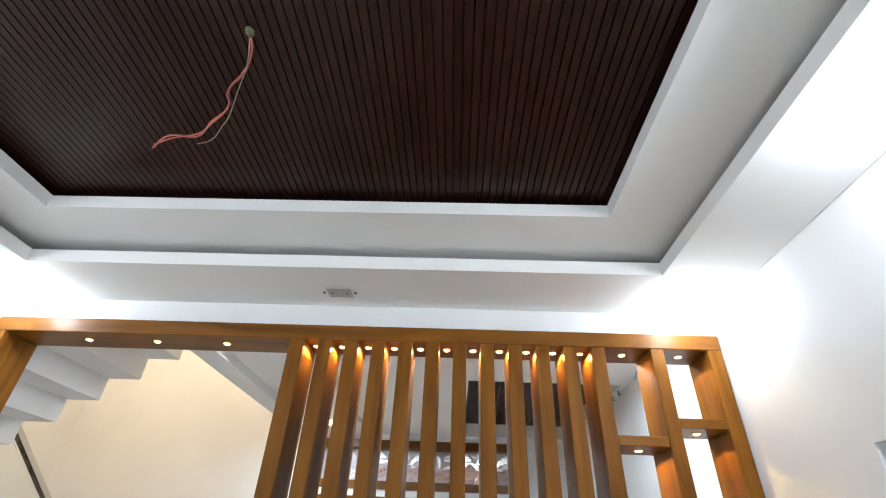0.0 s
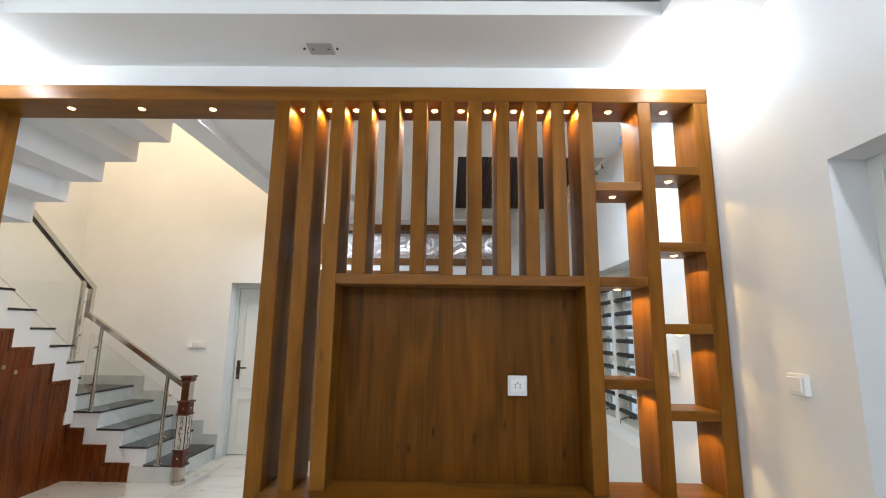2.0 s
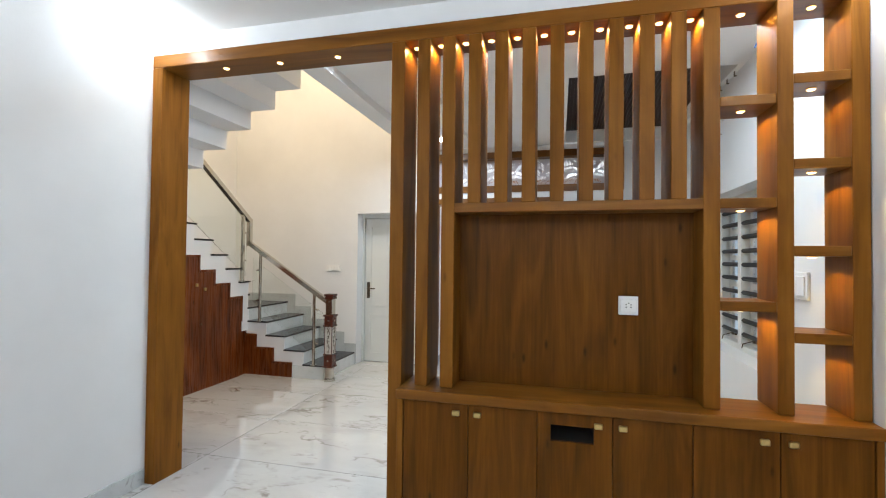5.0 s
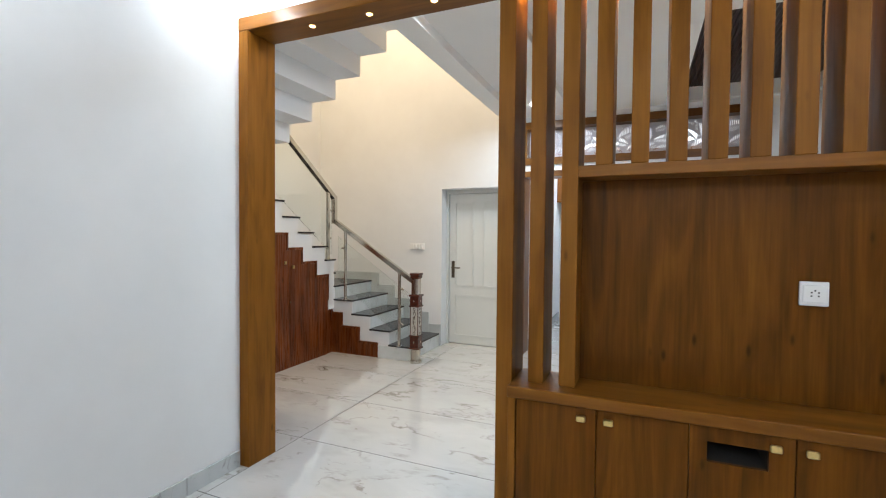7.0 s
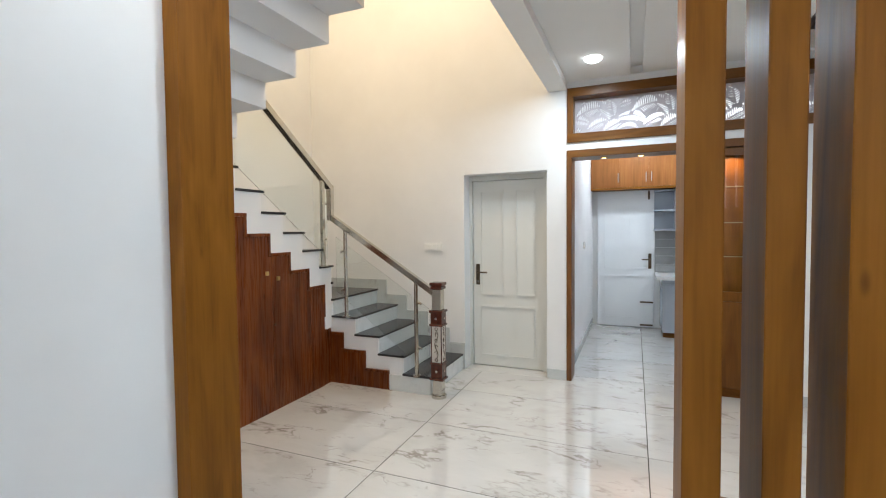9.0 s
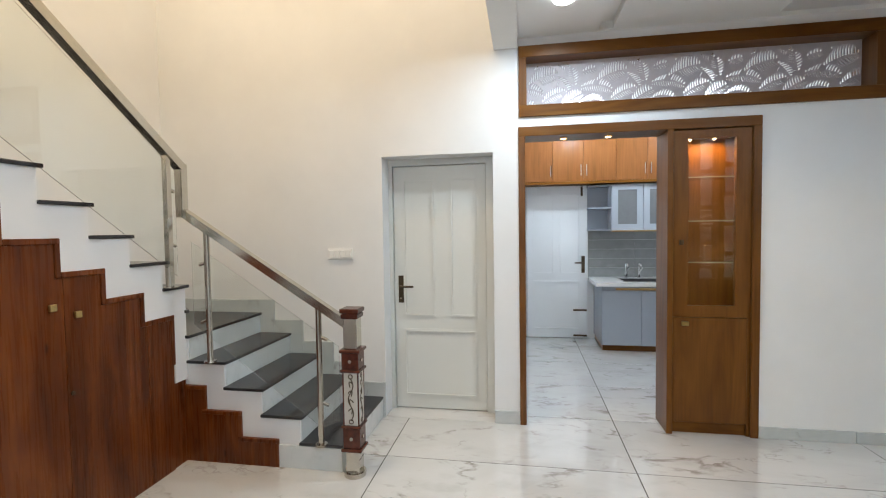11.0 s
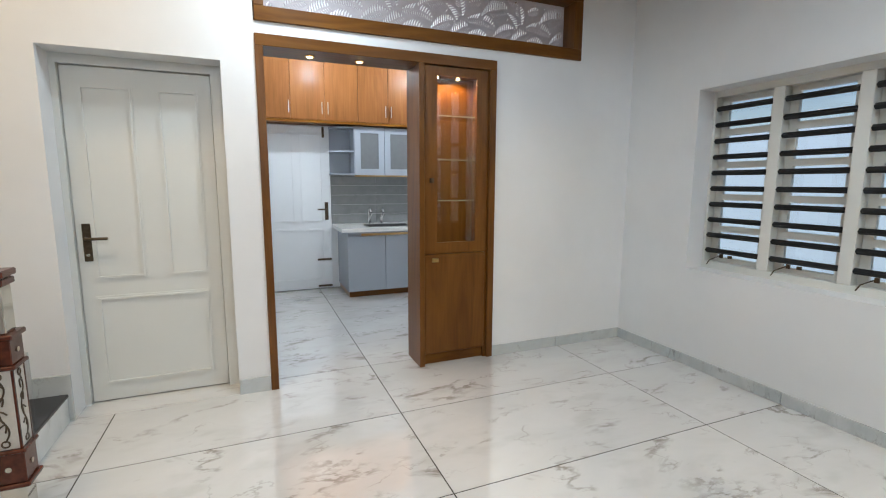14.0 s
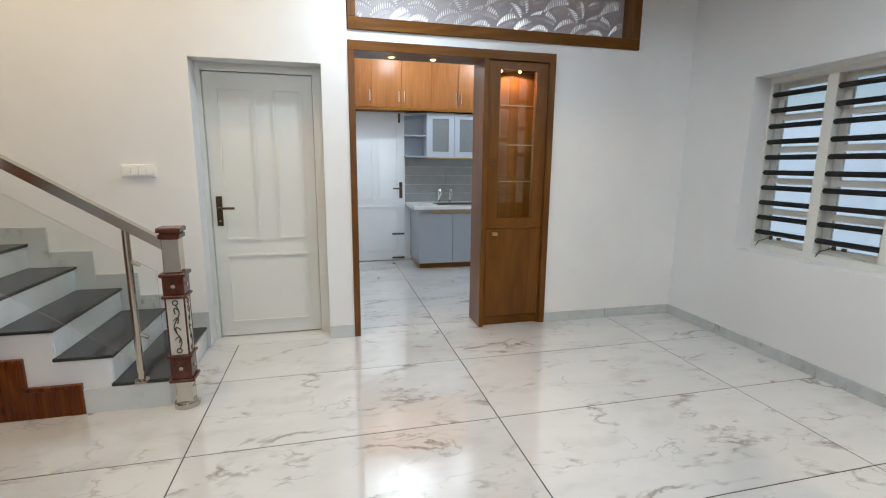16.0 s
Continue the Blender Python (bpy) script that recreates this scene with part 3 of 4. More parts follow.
def scroll(face):
    """Curling stem in relief on one face of the inlay panel."""
    cu = bpy.data.curves.new("scroll", "CURVE")
    cu.dimensions, cu.bevel_depth, cu.bevel_resolution = "3D", 0.0036, 1

    def run(fn, n=14):
        sp = cu.splines.new("POLY")
        sp.points.add(n - 1)
        for i, p in enumerate(sp.points):
            u, v = fn(i / (n - 1))
            p.co = (-2.51 + u, 6.225 - 0.0495, v, 1) if face == 0 else (-2.51 + 0.0495, 6.225 + u, v, 1)
    run(lambda t: (0.016 * math.sin(t * 9.5), 0.36 + 0.26 * t), 26)
    for z, s in ((0.40, 1), (0.455, -1), (0.51, 1), (0.565, -1)):
        run(lambda t: (s * (0.004 + 0.024 * t) * math.cos(2.2 * t), z + 0.034 * math.sin(2.6 * t)))
    for z in (0.352, 0.63):
        run(lambda t: (0.013 * math.cos(6.3 * t), z + 0.013 * math.sin(6.3 * t)), 12)
    tmp = bpy.data.objects.new("scroll", cu)
    me = bpy.data.meshes.new_from_object(tmp)
    bpy.data.objects.remove(tmp)
    me.materials.clear()
    me.materials.append(bronze)
    ob = new("scroll", me)
    ob.parent = core
    ob["label"] = "dark curling scroll"


scroll(0), scroll(1)

# ---- partition ----
screen = thing("partition_screen", (-0.45, 3.72, 0), "teak laminate slatted partition with television panel and shelves", "partition")
Y0, Y1 = PY, PB - 0.002
ZT = 2.735
block("top_beam", (LX + 0.002, Y0, ZT), (RX - 0.002, Y1, 2.818), teak_x, screen, 0.004)
block("end_post", (LX + 0.002, Y0 + 0.002, 0), (-2.382, Y1, ZT), teak_z, screen, 0.003)
block("post", (-0.772, Y0 + 0.002, 0), (-0.692, Y1, ZT), teak_z, screen, 0.003)
ST = 0.782
for k in range(11):
    c = -0.578 + 0.1465 * k
    w = 0.036 if k not in (1, 10) else 0.037
    foot = ST if k in (0, 1, 10) else 1.80
    block("slat" if k < 10 else "post", (c - w, Y0 + 0.003, foot), (c + w, Y1, ZT), teak_z, screen, 0.003)
block("panel_head", (-0.394, Y0 + 0.001, 1.748), (0.849, Y1, 1.80), teak_x, screen, 0.003)
tv = block("television_panel", (-0.394, 3.775, ST), (0.849, Y1 - 0.004, 1.748), panel_z, screen, 0.0, "dark walnut-coloured back panel")
for px in (1.198, 1.500):
    block("post", (px - 0.034 - (0.003 if px > 1.3 else 0), Y0 + 0.003, ST), (min(px + 0.035, RX - 0.003), Y1, ZT), teak_z, screen, 0.003)
SHELVES = [(0.925, 1.163, z) for z in (2.294, 1.799, 1.304)] + [(1.234, 1.462, z) for z in (2.383, 1.979, 1.571, 1.165)]
for x0, x1, z in SHELVES:
    block("shelf", (x0, Y0 + 0.006, z - 0.048), (x1, Y1 - 0.002, z), teak_x, screen, 0.003)

low = thing("television_cabinet", (0.42, 3.6, 0), "long low teak cabinet with six doors and brass knobs", "cabinet")
CF = 3.535
block("worktop", (-0.690, 3.508, 0.728), (RX - 0.002, PB - 0.006, ST - 0.001), teak_x, low, 0.004)
bm = bmesh.new()
bx(bm, (-0.690, CF + 0.022, 0.0), (0.122, PB - 0.006, 0.728)), bx(bm, (0.351, CF + 0.022, 0.0), (RX - 0.004, PB - 0.006, 0.728))
bx(bm, (0.122, CF + 0.022, 0.0), (0.351, PB - 0.006, 0.568)), bx(bm, (0.122, CF + 0.022, 0.670), (0.351, PB - 0.006, 0.728))
bx(bm, (0.122, PB - 0.03, 0.568), (0.351, PB - 0.006, 0.670))
part("body", bm, teak_z, low)
block("side_stile", (-0.690, CF - 0.008, 0.0), (-0.655, CF + 0.022, 0.728), teak_z, low, 0.002)
block("side_stile", (1.508, CF - 0.008, 0.0), (RX - 0.004, CF + 0.022, 0.728), teak_z, low, 0.002)
for k in range(6):
    x0, x1 = -0.651 + 0.36 * k, -0.651 + 0.36 * k + 0.356
    if k == 2:
        bm = bmesh.new()
        a, b, c, d = 0.132, 0.341, 0.578, 0.660
        bx(bm, (x0, CF, 0.06), (x1, CF + 0.02, c)), bx(bm, (x0, CF, d), (x1, CF + 0.02, 0.725))
        bx(bm, (x0, CF, c), (a, CF + 0.02, d)), bx(bm, (b, CF, c), (x1, CF + 0.02, d))
        leaf = part("cabinet_door", bm, panel_z, low)
        # lining added near-black, so the slot's inner shade is in its colour
        bm = bmesh.new()
        yb = PB - 0.034
        bx(bm, (a - 0.008, CF + 0.0225, c - 0.008), (a - 0.003, yb, d + 0.008)), bx(bm, (b + 0.003, CF + 0.0225, c - 0.008), (b + 0.008, yb, d + 0.008))
        bx(bm, (a - 0.003, CF + 0.0225, c - 0.008), (b + 0.003, yb, c - 0.003)), bx(bm, (a - 0.003, CF + 0.0225, d + 0.003), (b + 0.003, yb, d + 0.008))
        bx(bm, (a - 0.003, yb - 0.005, c - 0.003), (b + 0.003, yb, d + 0.003))
        part("slot_liner", bm, dark_hole, leaf, "near-black lining painting the shade in the open slot")
    else:
        leaf = block("cabinet_door", (x0, CF, 0.06), (x1, CF + 0.02, 0.725), panel_z, low, 0.002)
    kx = x1 - 0.055 if k % 2 == 0 else x0 + 0.055
    kx -= 0.008
    block("knob", (kx - 0.020, CF - 0.018, 0.660), (kx + 0.020, CF, 0.688), brass, leaf, 0.004, "rectangular brass knob")
block("plinth", (-0.65, CF + 0.004, 0.0), (1.505, CF + 0.022, 0.057), panel_z, low, 0.001)

# small spotlights in the beam and under the shelves
SPOTS = [(-1.97, ZT), (-1.57, ZT), (-1.166, ZT)] + [(-0.6505 + 0.1465 * k, ZT) for k in range(11)] + [(1.045, ZT), (1.35, ZT)]
SPOTS += [((x0 + x1) / 2, z - 0.048) for x0, x1, z in SHELVES]
first = None
for x, z in SPOTS:
    if first is None:
        first = thing("spotlight", (x, 3.705, z), "small round warm spotlight recessed in wood", "spotlight", "partition spotlights")
        bm = bmesh.new()
        rod(bm, (x, 3.705, z - 0.004), (x, 3.705, z - 0.0005), 0.022, 20)
        part("rim", bm, trim_warm, first)
        bm = bmesh.new()
        lens_dome(bm, (x, 3.705, z - 0.0042), 0.018, 0.38)
        part("lens", bm, lamp_warm, first, "glowing warm lens", True)
    else:
        copy_thing(first, Matrix.Translation((x, 3.705, z)))
    spot_lamp("spot_glow", (x, 3.705, z - 0.014), (x, 3.705, 0), (8.0 if x > 1.2 else 9.5 if x > 0.93 else 8.5) if x > -1 else 2.4, WARM, 128 if x > 1.2 else 160, 0.2, 0.012)


def switch_plate(name, place, w, h, normal, label, keys=1, sockets=False, deep=0.018):
    """A white plate on a wall, with its rockers or socket holes."""
    t = thing(name, place, label, "switch")
    n = Vector(normal)
    side = Vector((n.y, -n.x, 0)) if abs(n.z) < 0.5 else Vector((1, 0, 0))
    up = Vector((0, 0, 1))
    c = Vector(place)

    def slab(nm, u, v, du, dv, d0, d1, mat, parent, r=0.002, label=""):
        bm = bmesh.new()
        m = Matrix.Translation(c + side * u + up * v + n * (d0 + d1) / 2)
        rot = Matrix((side, n, up)).transposed().to_4x4()
        bmesh.ops.create_cube(bm, size=1, matrix=m @ rot @ Matrix.Diagonal((du, d1 - d0, dv, 1)))
        if r:
            soften(bm, r, 2)
        return part(nm, bm, mat, parent, label)
    slab("plate", 0, 0, w, h, 0.001, deep, plastic, t, 0.004)
    for k in range(keys):
        kw = w * 0.86 / keys
        key = slab("rocker", -w * 0.43 + kw * (k + 0.5), 0, kw * 0.94, h * 0.7, deep, deep + 0.009, plastic, t, 0.003)
        if sockets and k == 0:
            # no holes are cut: near-black squares paint their shade
            for u, v in ((0, 0.014), (-0.012, -0.008), (0.012, -0.008), (-0.012, 0.006), (0.012, 0.006)):
                slab("socket_hole", u, v, 0.006, 0.006, 0.026, 0.0276, dark_hole, t, 0.0, "near-black square painting the shade of a pin hole")
    return t


switch_plate("wall_socket", (0.529, 3.774, 1.252), 0.099, 0.10, (0, -1, 0), "white socket plate on the walnut panel", 1, True)
switch_plate("light_switch", (RX, 3.166, 1.335), 0.092, 0.082, (-1, 0, 0), "white switch plate on the white wall", 1, False, 0.024)
switch_plate("switch_board", (-2.94, BY, 1.33), 0.215, 0.088, (0, -1, 0), "long white switch board on the stair wall", 4)
fan = switch_plate("fan_regulator", (RXD, 4.118, 1.362), 0.20, 0.155, (-1, 0, 0), "large white switch plate with a fan regulator knob", 2)
bm = bmesh.new()
rod(bm, (RXD - 0.026, 4.165, 1.385), (RXD - 0.048, 4.165, 1.385), 0.017, 18)
part("regulator_knob", bm, plastic, fan)

# ceiling fittings
cover = thing("cover_plate", (-0.50, 3.45, CEIL), "square grey cover plate with screws on the ceiling", "cover plate")
block("plate", (-0.565, 3.402, CEIL - 0.006), (-0.435, 3.50, CEIL - 0.0005), plain("grey_cover", (0.42, 0.41, 0.40), 0.5), cover, 0.002)
for u in (-0.585, -0.54, -0.46, -0.415):
    bm = bmesh.new()
    rod(bm, (u, 3.45, CEIL - 0.008), (u, 3.45, CEIL - 0.0005 - (0.005 if -0.56 < u < -0.44 else 0)), 0.006, 10)
    part("screw", bm, bronze, cover)
first = None
for x, y in DOWN1 + DOWN2 + DOWN3:
    if first is None:
        first = thing("downlight", (x, y, CEIL), "round white recessed ceiling light, lit; out-of-view copies added", "ceiling light", "ceiling downlights")
        bm = bmesh.new()
        bmesh.ops.create_uvsphere(bm, u_segments=32, v_segments=12, radius=0.074, matrix=Matrix.Translation((x, y, CEIL - 0.0005)) @ Matrix.Diagonal((1, 1, 0.5, 1)))
        bmesh.ops.delete(bm, geom=[v for v in bm.verts if v.co.z > CEIL], context="VERTS")
        part("diffuser", bm, lamp_cool, first, "bright white domed diffuser", True)
    else:
        copy_thing(first, Matrix.Translation((x, y, CEIL)))


def wire(name, pts, r, mat, label, parent=None):
    cu = bpy.data.curves.new(name, "CURVE")
    cu.dimensions, cu.bevel_depth, cu.bevel_resolution, cu.resolution_u = "3D", r, 2, 6
    sp = cu.splines.new("BEZIER")
    sp.bezier_points.add(len(pts) - 1)
    for p, c in zip(sp.bezier_points, pts):
        p.co, p.handle_left_type, p.handle_right_type = c, "AUTO", "AUTO"
    tmp = bpy.data.objects.new(name, cu)
    me = bpy.data.meshes.new_from_object(tmp)
    bpy.data.objects.remove(tmp)
    me.materials.clear()
    me.materials.append(mat)
    ob = new(name, me)
    if parent:
        ob.parent = parent
        ob.matrix_parent_inverse = Matrix.Translation(-parent.location)
        if label:
            ob["label"] = label
    return ob


cable = thing("ceiling_wire", (-0.55, 2.08, 3.165), "loose red and grey wires hanging from the wooden ceiling", "wire")
wire("red_strand", [(-0.543, 2.085, 3.16), (-0.547, 2.132, 3.125), (-0.604, 2.206, 3.12), (-0.681, 2.276, 3.125), (-0.715, 2.351, 3.12), (-0.805, 2.418, 3.12), (-0.894, 2.491, 3.115), (-1.008, 2.493, 3.12), (-1.115, 2.562, 3.118)], 0.0038, red_wire, "twisted red wire", cable)
wire("red_twist", [(-0.545, 2.085, 3.16), (-0.558, 2.140, 3.118), (-0.592, 2.200, 3.127), (-0.690, 2.285, 3.117), (-0.708, 2.342, 3.127), (-0.812, 2.428, 3.113), (-0.885, 2.481, 3.121), (-1.0, 2.501, 3.113), (-1.095, 2.540, 3.117)], 0.0032, red_wire, "twisted red wire", cable)
wire("grey_strand", [(-0.545, 2.085, 3.16), (-0.556, 2.136, 3.115), (-0.65, 2.28, 3.115), (-0.735, 2.40, 3.11), (-0.765, 2.43, 3.11), (-0.844, 2.505, 3.11), (-0.911, 2.527, 3.11)], 0.0022, grey_wire, "thin grey wire", cable)
bm = bmesh.new()
bmesh.ops.create_icosphere(bm, subdivisions=2, radius=0.016, matrix=Matrix.Translation((-0.541, 2.078, 3.155)) @ Matrix.Diagonal((1, 1.2, 0.8, 1)))
part("wire_knot", bm, plain("taped_knot", (0.10, 0.11, 0.05), 0.6), cable, "taped wire end")
cable3 = thing("wall_wire", (RXD, 5.36, 2.68), "short grey wire looped from a wall outlet box", "wire")
block("outlet_box", (RXD - 0.012, 5.345, 2.655), (RXD - 0.0005, 5.395, 2.70), plastic, cable3, 0.003)
wire("loop", [(RXD - 0.012, 5.365, 2.68), (RXD - 0.045, 5.37, 2.65), (RXD - 0.05, 5.385, 2.60), (RXD - 0.03, 5.395, 2.56), (RXD - 0.012, 5.385, 2.545)], 0.004, grey_wire, "", cable3)
cable2 = thing("hanging_wire", (1.335, 4.26, CEIL), "thin blue wire hanging from the dining room ceiling", "wire")
wire("blue_strand", [(1.335, 4.26, CEIL + 0.004), (1.34, 4.262, CEIL - 0.05), (1.332, 4.266, CEIL - 0.10), (1.312, 4.27, CEIL - 0.155)], 0.004, blue_wire, "", cable2)

for y in (5.06, 5.22, 5.38):
    clip = thing("ceiling_clip", (1.461, y, CEIL), "small dark metal clip hanging from the ceiling edge", "clip", "ceiling clips")
    bm = bmesh.new()
    bx(bm, (1.458, y - 0.010, CEIL - 0.036), (1.462, y + 0.010, CEIL - 0.0005))
    bx(bm, (1.462, y - 0.010, CEIL - 0.036), (1.474, y + 0.010, CEIL - 0.032))
    part("clip_hook", bm, bronze, clip)

# ---- doors ----


def panel_door(name, x0, x1, y, z1, mat, label, handle_left, panels, hx=None):
    """A white panelled door leaf in its frame, facing south."""
    d = tagged(new(name), label, "door", kind="structure")
    d.location = ((x0 + x1) / 2, y, 0)
    bpy.context.view_layer.update()
    leaf = block("leaf", (x0, y, 0.008), (x1, y + 0.035, z1), mat, d, 0.003)
    for a, b, c, e in panels:
        bm = bmesh.new()
        for w0, w1, rise in ((0.0, 0.012, 0.006), (0.012, 0.024, 0.012)):
            for p, q in (((a + w0, c + w0), (b - w0, c + w1)), ((a + w0, e - w1), (b - w0, e - w0)),
                         ((a + w0, c + w1), (a + w1, e - w1)), ((b - w1, c + w1), (b - w0, e - w1))):
                bx(bm, (p[0], y - rise, p[1]), (q[0], y - 0.0005, q[1]))
        part("moulding", bm, mat, leaf)
    s = 1 if handle_left else -1
    hx = hx or (x0 + 0.055 if handle_left else x1 - 0.055)
    plate = block("lock_plate", (hx - 0.022, y - 0.010, 0.905), (hx + 0.022, y - 0.0005, 1.135), bronze, leaf, 0.003, "dark bronze lock plate")
    bm = bmesh.new()
    rod(bm, (hx, y - 0.01, 1.045), (hx, y - 0.05, 1.045), 0.010, 12)
    rod(bm, (hx - s * 0.008, y - 0.05, 1.045), (hx + s * 0.115, y - 0.05, 1.045), 0.009, 12)
    part("lever", bm, bronze, leaf, "dark bronze lever handle")
    bm = bmesh.new()
    rod(bm, (hx, y - 0.014, 0.945), (hx, y - 0.0105, 0.945), 0.010, 12)
    part("keyhole", bm, steel, leaf)
    return d


D = 7.325
dr = panel_door("door_1", -2.545, -1.768, D, 2.048, door_paint, "closed white panelled door in a recess", True,
                [(-2.47, -2.195, 0.785, 1.95), (-2.075, -1.845, 0.785, 1.95), (-2.475, -1.85, 0.11, 0.685)], -2.49)
structure("door_frame", [((DX0, D - 0.03, 0), (-2.548, D + 0.03, DTOP)), ((-1.765, D - 0.03, 0), (DX1, D + 0.03, DTOP)), ((-2.548, D - 0.03, 2.052), (-1.765, D + 0.03, DTOP)),
                         ((DX0 - 0.05, D + 0.03, 0), (DX1 + 0.05, D + 0.12, DTOP + 0.05))], door_paint, "white door frame set in the recess", "door frame")
structure("threshold", [((DX0, BY, -0.02), (DX1, D + 0.03, 0.002))], tile_marble, "marble threshold of the door recess", "threshold")

# ---- kitchen opening, crockery cabinet, pierced screen ----
arch = thing("kitchen_surround", (-0.66, BY, 0), "teak laminate surround of the kitchen opening", "door frame")
F0, F1 = BY - 0.018, BY + WALL + 0.015
block("jamb", (KX0, F0, 0), (-1.452, F1, 2.21), cabinet_z, arch, 0.003)
block("head", (KX0, F0, 2.21), (KX1, F1, KTOP + 0.001), cabinet_x, arch, 0.003)
block("jamb", (0.118, F0, 0), (KX1, F1, 2.21), cabinet_z, arch, 0.003)
crock = thing("crockery_cabinet", (-0.16, BY + 0.1, 0), "tall teak display cabinet with a glazed door, lit inside", "cabinet")
C0 = BY + 0.006
block("side", (-0.445, F0 - 0.006, 0), (-0.405, BY + 0.262, 2.21), cabinet_z, crock, 0.003)
block("side", (0.098, C0, 0), (0.117, BY + 0.262, 2.21), cabinet_z, crock, 0.0)
block("back", (-0.405, BY + 0.245, 0), (0.098, BY + 0.262, 2.21), cabinet_z, crock, 0.0)
block("top", (-0.405, C0 + 0.012, 2.175), (0.098, BY + 0.245, 2.21), cabinet_x, crock, 0.0)
block("floor_board", (-0.405, C0 + 0.02, 0.86), (0.098, BY + 0.245, 0.885), cabinet_x, crock, 0.0)
block("plinth", (-0.405, C0 + 0.02, 0), (0.098, BY + 0.04, 0.085), cabinet_x, crock, 0.001)
gx0, gx1, gz0, gz1 = -0.302, 0.012, 0.945, 2.14
bm = bmesh.new()
bx(bm, (-0.40, C0 - 0.012, 0.862), (gx0, C0 + 0.011, 2.20)), bx(bm, (gx1, C0 - 0.012, 0.862), (0.095, C0 + 0.011, 2.20))
bx(bm, (gx0, C0 - 0.012, 0.862), (gx1, C0 + 0.011, gz0)), bx(bm, (gx0, C0 - 0.012, gz1), (gx1, C0 + 0.011, 2.20))
gd = part("glazed_door", bm, cabinet_z, crock)
pane = block("pane", (gx0, C0 - 0.002, gz0), (gx1, C0 + 0.003, gz1), clear_glass, gd, 0.0, "clear glass pane")
pane.visible_shadow = False
block("door_knob", (-0.362, C0 - 0.03, 1.385), (-0.335, C0 - 0.012, 1.42), bronze, gd, 0.003)
ld = block("lower_door", (-0.40, C0 - 0.012, 0.088), (0.095, C0 + 0.011, 0.857), cabinet_z, crock, 0.003)
block("door_knob", (-0.345, C0 - 0.03, 0.80), (-0.295, C0 - 0.012, 0.83), brass, ld, 0.003, "rectangular brass knob")
for z in (1.25, 1.55, 1.865):
    g = block("glass_shelf", (-0.40, C0 + 0.03, z), (0.095, BY + 0.24, z + 0.008), clear_glass, crock, 0.0, "clear glass shelf")
    g.visible_shadow = False
    # added strip in front of the shelf, painting its lit edge
    block("edge", (-0.40, C0 + 0.026, z), (0.095, C0 + 0.0295, z + 0.008), glass_edge, g, 0.0, "pale strip painting the lit edge of the glass shelf")
for x in (-0.245, -0.075):
    bm = bmesh.new()
    lens_dome(bm, (x, BY + 0.15, 2.1745), 0.012, 0.35)
    part("cabinet_lamp", bm, lamp_warm, crock, "glowing warm lamp", True)
    spot_lamp("cabinet_glow", (x, BY + 0.15, 2.160), (x, BY + 0.155, 0), 11, (1.0, 0.62, 0.32), 165, 0.4, 0.012)
for x in (-1.16, -0.83):
    t = thing("spotlight", (x, BY + 0.12, 2.21), "small round warm spotlight in the kitchen surround", "spotlight", "surround spotlights")
    bm = bmesh.new()
    rod(bm, (x, BY + 0.12, 2.204), (x, BY + 0.12, 2.2095), 0.032, 20)
    part("rim", bm, trim_warm, t)
    bm = bmesh.new()
    lens_dome(bm, (x, BY + 0.12, 2.2035), 0.022, 0.35)
    part("lens", bm, lamp_warm, t, "glowing warm lens", True)
    spot_lamp("spot_glow", (x, BY + 0.12, 2.18), (x, BY + 0.12, 0), 2.5, (1.0, 0.70, 0.42), 110, 0.5, 0.02)

jali = thing("pierced_screen", (-0.28, BY, JZ0), "teak framed pierced board with leaf pattern over the kitchen", "screen")
J0 = BY - 0.02
block("frame_rail", (JX0, J0, JZ0), (JX1, BY + WALL, 2.441), cabinet_x, jali, 0.003)
block("frame_rail", (JX0, J0, 2.795), (JX1, BY + WALL, JZ1), cabinet_x, jali, 0.003)
block("frame_stile", (JX0, J0, 2.441), (-1.437, BY + WALL, 2.795), cabinet_z, jali, 0.003)
block("frame_stile", (0.855, J0, 2.441), (JX1, BY + WALL, 2.795), cabinet_z, jali, 0.003)


